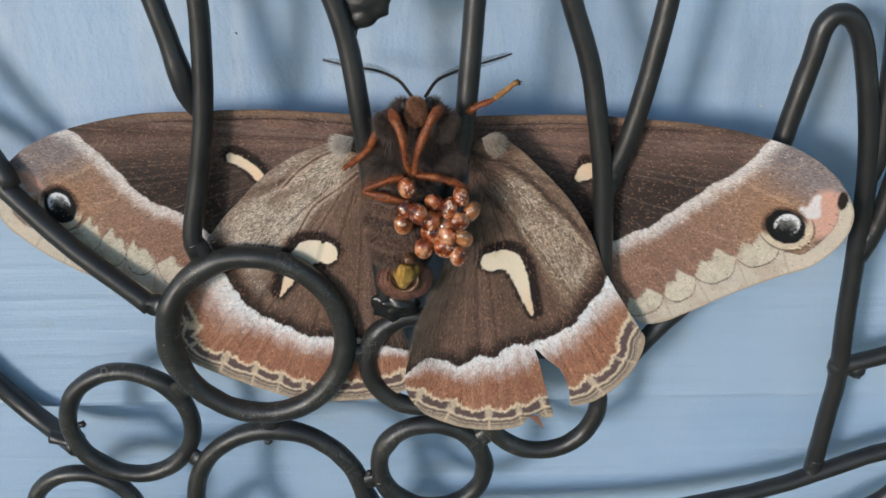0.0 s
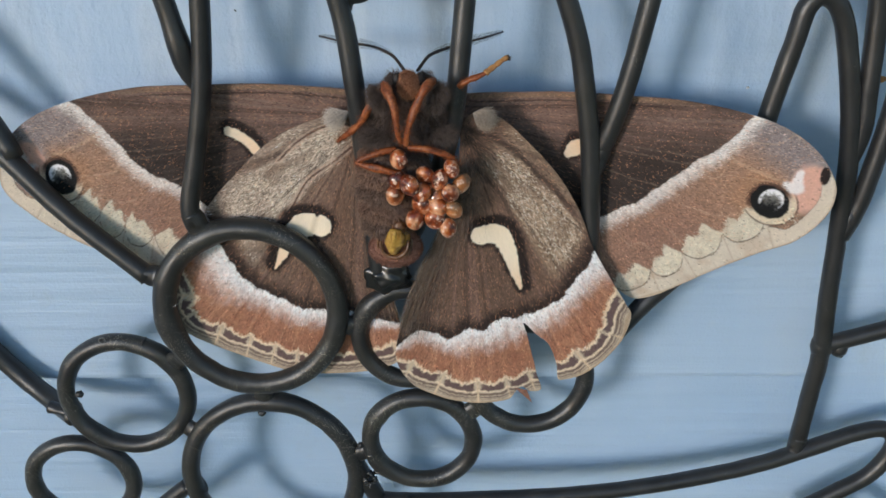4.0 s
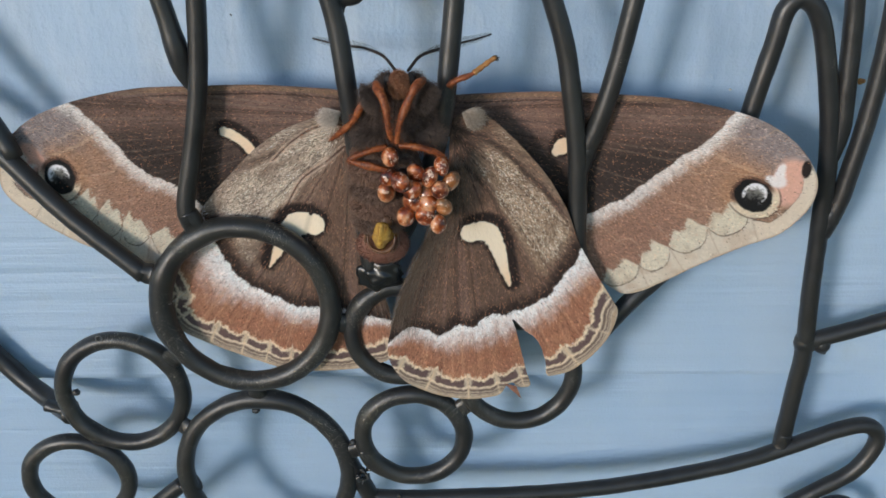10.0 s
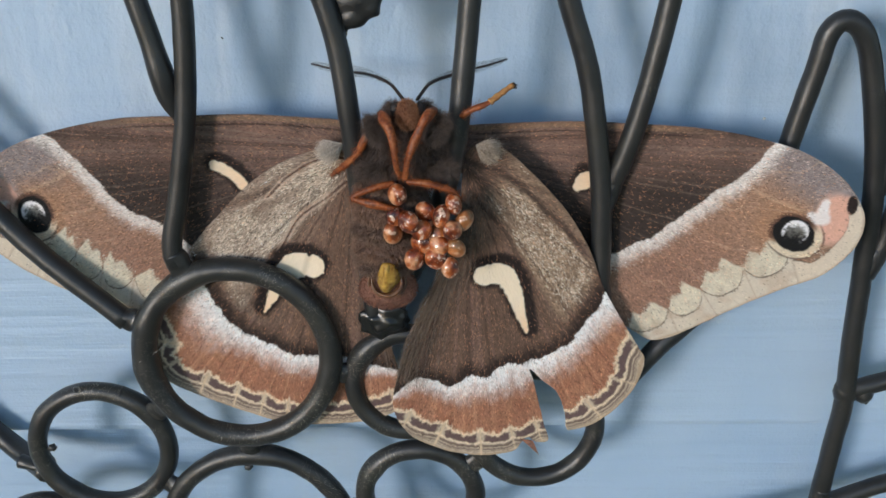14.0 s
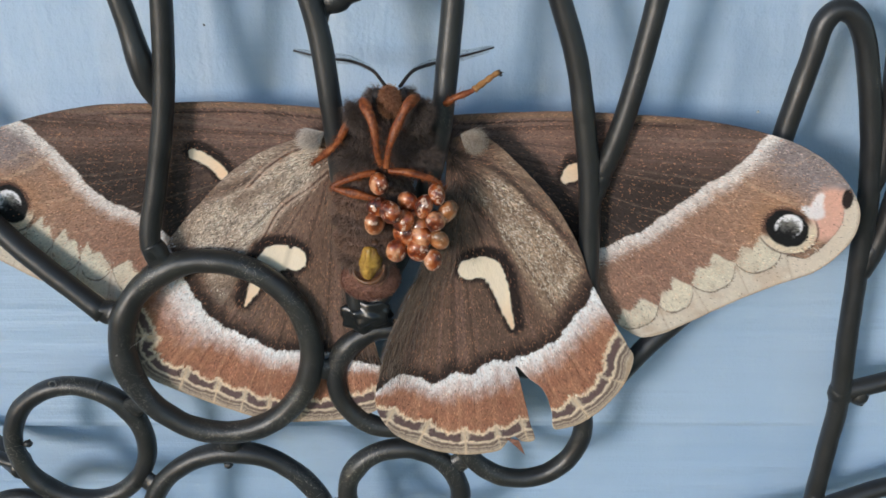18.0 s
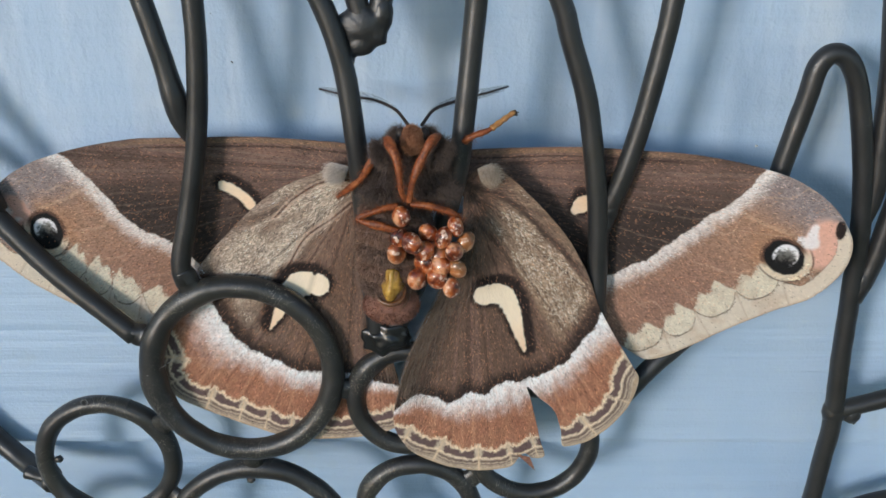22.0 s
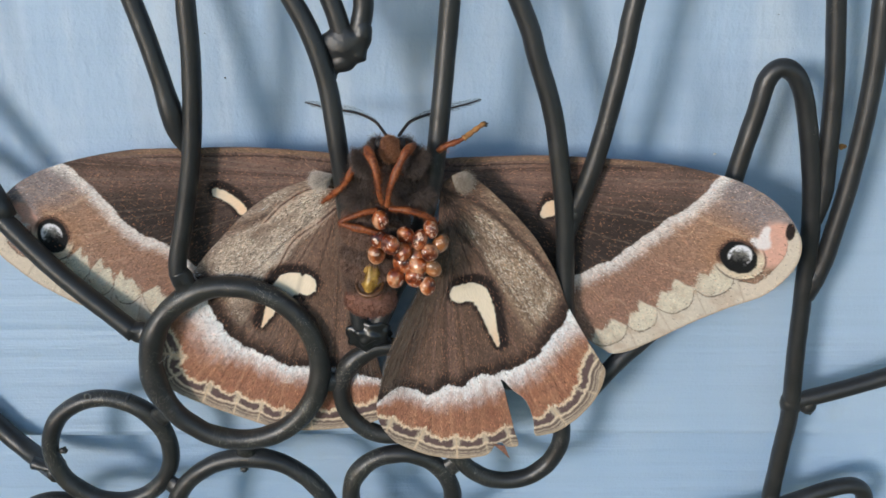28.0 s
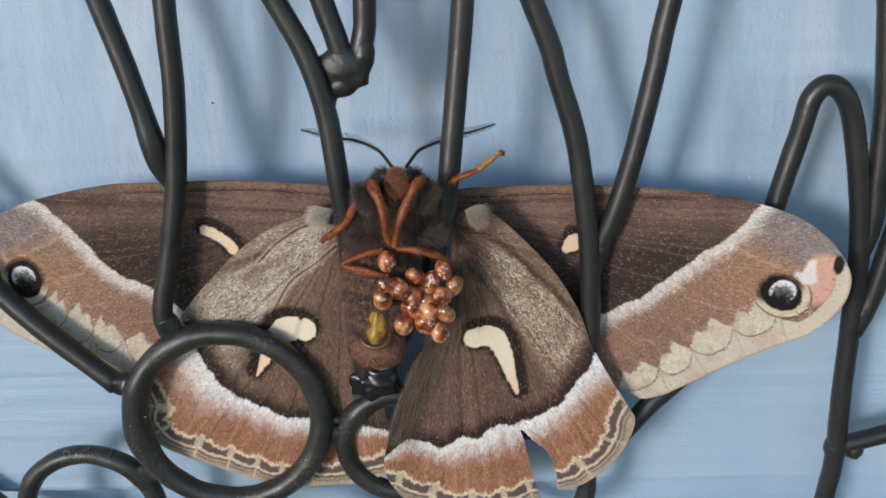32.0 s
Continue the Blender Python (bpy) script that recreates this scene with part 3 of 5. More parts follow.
def inside(pts, poly):
    hit = np.zeros(len(pts), bool)
    x, y = pts[:, 0], pts[:, 1]
    for (x0, y0), (x1, y1) in zip(poly, np.roll(poly, -1, 0)):
        cross = (y0 > y) != (y1 > y)
        hit ^= cross & (x < (x1 - x0) * (y - y0) / (y1 - y0 + 1e-12) + x0)
    return hit


def nearest(pts, poly):
    a, b = poly, np.roll(poly, -1, 0)
    best, spot = np.full(len(pts), 1e9), pts.copy()
    for i in range(len(a)):
        ab = b[i] - a[i]
        t = np.clip(((pts - a[i]) @ ab) / (ab @ ab + 1e-12), 0, 1)
        q = a[i] + t[:, None] * ab
        d = np.hypot(*(pts - q).T)
        near = d < best
        best[near], spot[near] = d[near], q[near]
    return best, spot


def soft(x, lo, hi):
    t = np.clip((x - lo) / (hi - lo), 0, 1)
    return t * t * (3 - 2 * t)


def hash_noise(x, seed):
    """Smooth one-dimensional noise, -1 to 1."""
    r = np.random.RandomState(seed).uniform(-1, 1, 512)
    i = np.floor(x).astype(int)
    f = x - i
    f = f * f * (3 - 2 * f)
    return r[i % 512] * (1 - f) + r[(i + 1) % 512] * f


def noise2(p, scale, seed):
    r = np.random.RandomState(seed).uniform(-1, 1, (64, 64))
    q = p * scale
    i = np.floor(q).astype(int)
    f = q - i
    f = f * f * (3 - 2 * f)
    g = lambda a, b: r[(i[:, 0] + a) % 64, (i[:, 1] + b) % 64]
    return (g(0, 0) * (1 - f[:, 0]) + g(1, 0) * f[:, 0]) * (1 - f[:, 1]) + (g(0, 1) * (1 - f[:, 0]) + g(1, 1) * f[:, 0]) * f[:, 1]


def over(col, what, fac):
    return col * (1 - fac[:, None]) + np.array(what) * fac[:, None]


def capsule(pts, spine, radii, n=60):
    """Signed distance to a shape of changing thickness round a spine; below zero is inside."""
    line = catmull(spine, n)
    rr = np.interp(np.linspace(0, 1, n), np.linspace(0, 1, len(radii)), radii)
    best = np.full(len(pts), 1e9)
    for q, r in zip(line, rr):
        best = np.minimum(best, np.hypot(*(pts - q).T) - r)
    return best


DARK, DEEP, BROWN, CREAM = (0.088, 0.064, 0.056), (0.022, 0.015, 0.014), (0.25, 0.175, 0.135), (0.45, 0.445, 0.39)
WHITE, RUST, BONE = (0.61, 0.635, 0.67), (0.28, 0.150, 0.102), (0.56, 0.525, 0.445)
HOAR, MAUVE, PINK = (0.31, 0.28, 0.245), (0.198, 0.185, 0.196), (0.47, 0.315, 0.268)


def comma_spot(col, pts, spine, radii, halo, width=0.75):
    d = capsule(pts, spine, radii)
    dh = capsule(pts - np.array(halo), spine, np.array(radii) + width)
    col = over(col, DEEP, 1 - soft(dh + 0.2 * noise2(pts, 1.7, 15), -0.3, 0.6))
    edge = 0.12 * noise2(pts, 2.2, 5)
    inner = 1 - soft(d + edge, -0.12, 0.08)
    far = np.hypot(*(pts - np.array(spine[-1])).T)
    col = over(col, BONE, inner)
    return over(col, (0.56, 0.42, 0.29), inner * 0.6 * soft(far, 6.0, 0.0))


def forewing_colours(pts, pm, marg, comma, radii, halo, eye, tip, flip, first, top_edge, deep, spike, cell, tall):
    """flip: 1 for the wing whose tip is at plus x, -1 for the other. first: where along the margin the lobes begin. Colour, and grain as the fourth."""
    n1, n2 = noise2(pts, 0.35, 1), noise2(pts, 1.4, 2)
    _, sd, s = reach(pts, polyline(pm))
    out = sd * flip + 0.30 * hash_noise(s * 0.32, 7) + 0.20 * np.abs(np.sin(s * math.pi / 4.6)) + 0.10 * hash_noise(s * 2.3, 8)
    dm, _, sm = reach(pts, polyline(marg))
    dt, _, _ = reach(pts, polyline(top_edge))
    x = pts[:, 0] * flip
    grain = np.full(len(pts), 0.32)
    # basal field: veins run out from the body; dark beside the white line, redder towards the leading edge
    fan = np.degrees(np.arctan2(pts[:, 1] - 21.5, x - 2.0))
    up = soft(fan, -22, -2)
    col = np.tile(np.array(DARK), (len(pts), 1))
    col = over(col, (0.145, 0.105, 0.092), np.clip(0.25 + up * (0.55 + 0.35 * n1), 0, 1))
    col = over(col, (0.195, 0.132, 0.110), np.clip((0.35 + 0.55 * soft(hash_noise(fan * 0.45, 3), 0.0, 0.8)) * up * (0.65 + 0.7 * n1), 0, 0.9))
    col = over(col, (0.20, 0.16, 0.14), 0.5 * soft(hash_noise(fan * 1.7, 11), 0.3, 0.9))
    col = over(col, (0.045, 0.032, 0.028), 0.5 * soft(hash_noise(fan * 1.3, 13), 0.4, 0.9))
    col = over(col, (0.034, 0.028, 0.026), 0.90 * soft(out + 2.5 * n1, -20.0, -3.0) * (1 - 0.8 * soft(dt, 10, 3)))
    streak = soft(hash_noise(fan * 1.9 + 0.5 * n1, 51), 0.35, 0.95) * (0.6 + 0.4 * n2)
    col = over(col, (0.25, 0.205, 0.18), np.clip(0.55 * streak * (1 - 0.4 * up), 0, 1))
    for line_at, wide, shade in ((1.35, 0.16, (0.045, 0.030, 0.026)), (0.55, 0.45, (0.20, 0.145, 0.105))):
        col = over(col, shade, 0.8 * (1 - soft(np.abs(dt - line_at), wide * 0.5, wide)) * (1 - soft(x, 34, 46)))
    # outer field
    outer = np.tile(np.array(BROWN), (len(pts), 1))
    outer = over(outer, (0.27, 0.187, 0.140), np.clip(0.45 + 0.6 * n1, 0, 1) * 0.7)
    outer = over(outer, (0.205, 0.130, 0.108), soft(np.hypot(x - 40, pts[:, 1] - 0), 16, 3) * 0.6)
    apex = soft(x * 0.62 + pts[:, 1] * 0.78, 42.0, 48.5) if flip > 0 else soft(x * 0.62 + pts[:, 1] * 0.78, 41.5, 48.5)
    outer = over(outer, MAUVE, apex * 0.95)
    outer = over(outer, (0.31, 0.285, 0.295), apex * soft(n2, 0.1, 1.0) * 0.6)
    e = pts - np.array(eye)
    along, across = (e[:, 0] * 0.84 - e[:, 1] * 0.54, e[:, 0] * 0.54 + e[:, 1] * 0.84) if flip > 0 else (e[:, 1], e[:, 0])
    r = np.hypot(along / (1.17 if flip > 0 else 1.1), across / (0.93 if flip > 0 else 1.0))
    outer = over(outer, (0.29, 0.185, 0.120), 0.7 * soft(r, 6.5, 3.0) * soft(-e[:, 0] * flip + e[:, 1] * 0.5, -1.5, 1.5))
    pale = capsule(pts, [np.array(eye) + (-8.5 * flip, 8.0), np.array(eye) + (-4.5 * flip, 5.6), np.array(eye) + (0.5 * flip, 3.6)], [0.05, 0.1, 0.05])
    outer = over(outer, (0.45, 0.36, 0.27), 0.35 * (1 - soft(pale, 0.0, 0.3)))
    outer = over(outer, (0.45, 0.35, 0.27), 0.30 * (1 - soft(np.abs((fan + 2.0 * n1) % 7.0 - 3.5), 0.08, 0.22)))
    k = soft(out, -0.08, 0.10)[:, None]
    col = col * (1 - k) + outer * k
    grain = np.where(out > 0, 0.45, grain)
    band = soft(out, -0.12, 0.12) * (1 - soft(out + 0.35 * n2, 0.6, 2.9))
    col = over(col, (0.53, 0.535, 0.545), np.clip(band, 0, 1) * 0.88)
    # pale lobes with a thin dark line under them, then the margin
    ph = ((sm - first) / cell) % 1.0
    lobed = soft(sm, first - 0.4, first + 0.1)
    taper = deep * (1 - 0.25 * soft(sm, first + 8, first + 24))
    line = (2.3 + 2.3 * np.abs(2 * ph - 1) ** 3) * taper
    crest = line + taper * (tall * np.sin(ph * math.pi) ** 0.35 - 1.0 * np.abs(2 * ph - 1) ** 3 + spike * (1.3 * np.exp(-((ph - 0.30) / 0.14) ** 2) + 0.8 * np.exp(-((ph - 0.72) / 0.12) ** 2))) + 0.16 * hash_noise(sm * 2.6, 4)
    lobe = (1 - soft(dm, crest - 0.15, crest + 0.35)) * lobed
    col = over(col, CREAM, lobe)
    col = over(col, (0.33, 0.29, 0.235), lobe * 0.45 * soft(noise2(pts, 0.9, 12), 0.0, 0.8))
    margin = (1 - soft(dm, line - 0.12, line)) * lobed
    plain = 2.6 - 0.6 * soft(sm, 10, 2) + 1.2 * soft(sm, first - 3.0, first)
    margin = np.maximum(margin, (1 - soft(dm, plain - 0.12, plain)) * (1 - lobed) * soft(sm, 1.0, 4.0))
    col = over(col, (0.43, 0.415, 0.375), margin)
    col = over(col, (0.46, 0.43, 0.38), margin * (1 - lobed) * 0.6)
    col = over(col, (0.36, 0.30, 0.245), margin * 0.55 * soft(noise2(pts, 0.7, 17), -0.1, 0.8) * lobed)
    col = over(col, (0.33, 0.27, 0.21), (1 - soft(dm, 0.0, 0.5)) * 0.8)
    edge = np.where(lobed > 0.5, line, plain)
    col = over(col, (0.085, 0.065, 0.055), (1 - soft(np.abs(dm - edge), 0.05, 0.17)) * 0.85 * np.maximum(lobed, soft(sm, 3.5, 5.0)))
    vein = np.minimum(ph, 1 - ph) * cell
    col = over(col, (0.30, 0.25, 0.20), 0.5 * (1 - soft(vein, 0.04, 0.16)) * margin * lobed)
    # pink patch, white zigzag and black spot at the tip
    b, p, z = (np.array(q) for q in tip)
    dp = np.hypot((pts[:, 0] - p[0]) / 3.0, (pts[:, 1] - p[1] + 1.5) / 4.2)
    col = over(col, PINK, (1 - soft(dp + 0.10 * n2, 0.75, 1.05)) * (1 - margin))
    z = z - (0.8 * flip, 0)
    dz = capsule(pts, [z + (-0.6 * flip, 0.5), z + (1.4 * flip, -0.3), z + (1.3 * flip, 1.2), z + (1.6 * flip, 2.4)], [0.15, 0.65, 0.7, 0.4])
    col = over(col, (0.55, 0.56, 0.59), 0.95 * (1 - soft(dz + 0.25 * n2, -0.2, 0.45)))
    db = np.hypot((pts[:, 0] - b[0]) / 0.72, (pts[:, 1] - b[1]) / 1.45)
    col = over(col, DEEP, 1 - soft(db, 0.85, 1.1))
    # eyespot
    below = soft(-e[:, 1] + 0.35 * e[:, 0] * flip, -1.0, 1.2)
    col = over(col, (0.47, 0.435, 0.36), (1 - soft(r, 3.4, 3.7)) * below)
    col = over(col, (0.085, 0.065, 0.055), (1 - soft(np.abs(r - 3.7), 0.05, 0.17)) * below * 0.85)
    col = over(col, (0.10, 0.06, 0.045), (1 - soft(r, 2.9, 3.4)) * (1 - below))
    col = over(col, (0.007, 0.007, 0.008), 1 - soft(r + 0.1 * n2, 2.5, 2.75))
    rm = np.hypot(e[:, 0] - 0.15 * flip, e[:, 1] - 0.25) * 1.02
    side = e[:, 1] * 0.95 + e[:, 0] * 0.25 * flip
    moon = (1 - soft(rm, 1.75, 1.98)) * soft(rm + 0.55 * side + 0.55 * noise2(pts, 4.5, 6), 1.25, 2.2)
    col = over(col, (0.16, 0.165, 0.16), (1 - soft(rm, 1.6, 2.0)) * soft(side + 0.6 * noise2(pts, 4.0, 9), -0.8, 1.0) * 0.9)
    col = over(col, (0.56, 0.59, 0.64), moon * 0.95)
    grain = np.where((r < 2.9) | (dp < 1), 0.12, grain)
    grain = np.where(margin > 0.5, 0.10, np.where(lobe > 0.5, 0.22, grain))
    col = comma_spot(col, pts, comma, radii, halo)
    grain = np.where(capsule(pts, comma, radii) < 0, 0.08, grain)
    return np.c_[col, grain]


def hindwing_colours(pts, pm, marg, comma, radii, halo, flip, root, folds, veins=()):
    """folds: the outer and the inner crease that bound the hoary field; their shade is painted dark."""
    n1, n2 = noise2(pts, 0.35, 21), noise2(pts, 1.3, 22)
    _, sd, s = reach(pts, polyline(pm))
    out = sd * flip + 0.30 * hash_noise(s * 0.45, 27) + 0.16 * hash_noise(s * 2.2, 28)
    dm, _, sm = reach(pts, polyline(marg))
    v = pts - np.array(root)
    rad = np.hypot(*v.T)
    ang = np.degrees(np.arctan2(v[:, 0] * flip, -v[:, 1]))
    col = np.tile(np.array((0.110, 0.077, 0.060)), (len(pts), 1))
    hoary = soft(ang, 22, 40) * (1 - 0.4 * soft(rad, 24, 34))
    bare = soft(ang, 46, 54) * (1 - soft(ang, 60, 70)) * (1 - 0.7 * soft(rad, 16, 30))
    if flip < 0:
        col = col * 1.3
    else:
        col = col * 1.15
        hoary = hoary * soft(rad, 3, 8)
    hoary = hoary * (1 - 0.15 * bare) * np.clip(0.80 + 0.40 * n1 + 0.25 * hash_noise(ang * 0.3, 44), 0, 1)
    hoary = hoary * (1 - soft(out, -4.5, -1.5))
    hoary = hoary * soft(capsule(pts - np.array(halo), comma, np.array(radii) + 0.9), 0.1, 1.0)
    _, past, _ = reach(pts, polyline(folds[0]))
    _, short, _ = reach(pts, polyline(folds[1]))
    past, short = past * flip, -short * flip
    fade = 1 - soft(rad, 18, 27)
    hoary = hoary * (1 - (0.55 if flip > 0 else 0.30) * soft(past, -0.2, 0.6)) * (1 - 0.55 * soft(short, 0.0, 1.6))
    col = over(col, np.array(HOAR) * (np.array((1.12, 1.0, 0.88)) if flip > 0 else 1.3), np.clip(hoary * (0.95 + 0.3 * n2), 0, 1))
    col = over(col, (0.205, 0.145, 0.115), 0.55 * soft(short, 0.0, 1.2) * (1 - soft(short, 3.0, 7.0)) * soft(rad, 3, 8) * fade)
    # soft dark bands paint the shade of both creases into the colour
    col = over(col, (0.042, 0.030, 0.026), (0.8 if flip > 0 else 0.45) * (1 - soft(np.abs(past - 0.35 - 0.2 * n1), 0.12, 0.75)) * fade)
    col = over(col, (0.042, 0.030, 0.026), 0.6 * (1 - soft(np.abs(short - 0.3 - 0.3 * n1), 0.10, 0.55)) * (1 - soft(rad, 12, 19)) * (flip > 0))
    hoary = hoary * soft(np.abs(past - 0.35), 0.2, 0.8)
    ray = hash_noise(ang * 0.8, 31)
    col = over(col, (0.165, 0.115, 0.10), 0.5 * soft(ray, 0.2, 0.9) * (1 - hoary))
    col = over(col, (0.060, 0.042, 0.036), 0.5 * soft(hash_noise(ang * 0.35, 37), 0.2, 0.9) * (1 - hoary))
    vein = np.min(np.abs(ang[:, None] - np.array([6, 19, 33, 48])[None]), 1) * rad * 0.0175
    col = over(col, (0.06, 0.04, 0.034), 0.55 * (1 - soft(vein, 0.05, 0.25)))
    for curve in veins:
        dv, _, _ = reach(pts, polyline(curve, 40))
        col = over(col, (0.075, 0.040, 0.032), 0.85 * (1 - soft(dv, 0.06, 0.2)))
        col = over(col, (0.42, 0.35, 0.30), 0.6 * (1 - soft(np.abs(dv - 0.32), 0.05, 0.2)))
        hoary = hoary * soft(dv, 0.35, 0.8)
    col = over(col, DEEP, 0.9 * soft(out + 0.5 * n2, -3.0, -0.4))
    grain = 0.40 + 0.55 * hoary
    # white band fading into rust
    width = dm + np.maximum(out, 0)
    frac = np.clip(out / np.maximum(width - 4.4, 1.0), 0, 1.5)
    corner = soft(ang, 30, 46)
    field = over(np.tile(np.array(WHITE), (len(pts), 1)), (0.268, 0.146, 0.100), np.clip(soft(frac + 0.08 * n2 + 0.04 * ray, -0.03, 0.56 + 0.42 * corner), 0, 1))
    field = over(field, (0.33, 0.200, 0.130), 0.4 * soft(noise2(pts, 0.8, 48), -0.1, 0.8) * soft(frac, 0.3, 0.6))
    field = over(field, (0.20, 0.085, 0.055), 0.45 * soft(n1 + 0.3 * ray, 0.2, 0.9) * soft(frac, 0.3, 0.9))
    # dark radial streaks, the shade of small folds put into the pattern
    field = over(field, (0.11, 0.05, 0.035), 0.34 * soft(hash_noise(ang * 1.15 + 0.6 * n1, 46), 0.55, 0.95) * soft(frac, 0.05, 0.4))
    field = over(field, (0.40, 0.25, 0.17), 0.45 * soft(hash_noise(ang * 0.9, 47), 0.4, 0.95) * soft(frac, 0.2, 0.5))
    # margin: jagged cream line, brown patches between the veins, wavy lines
    warp = sm + 1.4 * np.sin(sm * 0.23)
    cell = 5.4
    ph = (warp / cell) % 1.0
    scal = np.sin(ph * math.pi) ** 0.6
    jag = 3.75 + 1.15 * (1 - scal) + 0.26 * hash_noise(sm * 1.6, 33) + 0.16 * hash_noise(sm * 4.0, 34)
    fade = 1 - 0.6 * soft(hash_noise(sm * 0.13 + 3.3, 38), 0.25, 0.8)
    line, ground, ink = (0.55, 0.50, 0.40), (0.385, 0.345, 0.285), (0.115, 0.084, 0.084)
    n3 = noise2(pts, 3.1, 39)
    field = over(field, line, (1 - soft(dm + 0.25 * n3, jag - 0.05, jag + 0.45)) * 0.92)
    field = over(field, ground, 1 - soft(dm, jag - 0.55, jag - 0.25))
    field = over(field, ink, (1 - soft(dm + 0.15 * n3, jag - 0.62, jag - 0.36)) * soft(scal + 0.12 * n3, 0.42, 0.62) * fade)
    w1 = 2.55 - 0.52 * scal + 0.16 * hash_noise(sm * 1.5, 35)
    field = over(field, line, (1 - soft(dm, w1 - 0.02, w1 + 0.22)) * 0.85)
    field = over(field, ground, 1 - soft(dm, w1 - 0.35, w1 - 0.15))
    for at, deep, wide, k in ((1.95, 0.50, 0.24, 0.9), (1.30, 0.42, 0.17, 0.75), (0.80, 0.25, 0.11, 0.5)):
        w2 = at - deep * scal + 0.10 * hash_noise(sm * 1.7, 36) + 0.05 * n3
        field = over(field, (0.115, 0.088, 0.08), (1 - soft(np.abs(dm - w2), wide * 0.5, wide * 1.4)) * soft(scal, 0.05, 0.4) * k * fade)
    field = over(field, (0.30, 0.245, 0.185), (1 - soft(dm, 0.15, 0.5)) * 0.8)
    field = over(field, (0.46, 0.39, 0.29), 0.75 * soft(np.abs(ph - 0.5), 0.460, 0.495) * (1 - soft(dm, 3.4, 4.8)))
    k = soft(out, -0.12, 0.12)[:, None]
    col = col * (1 - k) + field * k
    grain = np.where(out > 0, np.where(dm < jag, 0.11, 0.43), grain)
    col = comma_spot(col, pts, comma, radii, halo, 0.9)
    if flip < 0:
        # painted grey shadow of the crease between the comma's two lobes
        col = over(col, (0.36, 0.33, 0.26), 0.5 * (1 - soft(np.abs(capsule(pts, [(-13.7, 6.2), (-14.2, 4.6), (-14.9, 2.5)], [0.0, 0.0, 0.0])), 0.0, 0.75)) * (capsule(pts, comma, radii) < 0))
        col = over(col, DEEP, 1 - soft(capsule(pts, [(-13.6, 6.5), (-13.8, 5.8)], [0.6, 0.2]), -0.1, 0.15))
        col = over(col, DEEP, 1 - soft(capsule(pts, [(-14.0, 1.9), (-14.4, 2.4)], [0.5, 0.25]), -0.1, 0.15))
    grain = np.where(capsule(pts, comma, radii) < 0, 0.06, grain)
    return np.c_[col, grain]


TONE = (1.68, 1.53, 1.41)


def toned(col):
    """The painted pattern with its contrast raised a little."""
    return np.clip(np.clip(col, 0.002, 1) ** 1.15 * TONE, 0.004, 0.9)


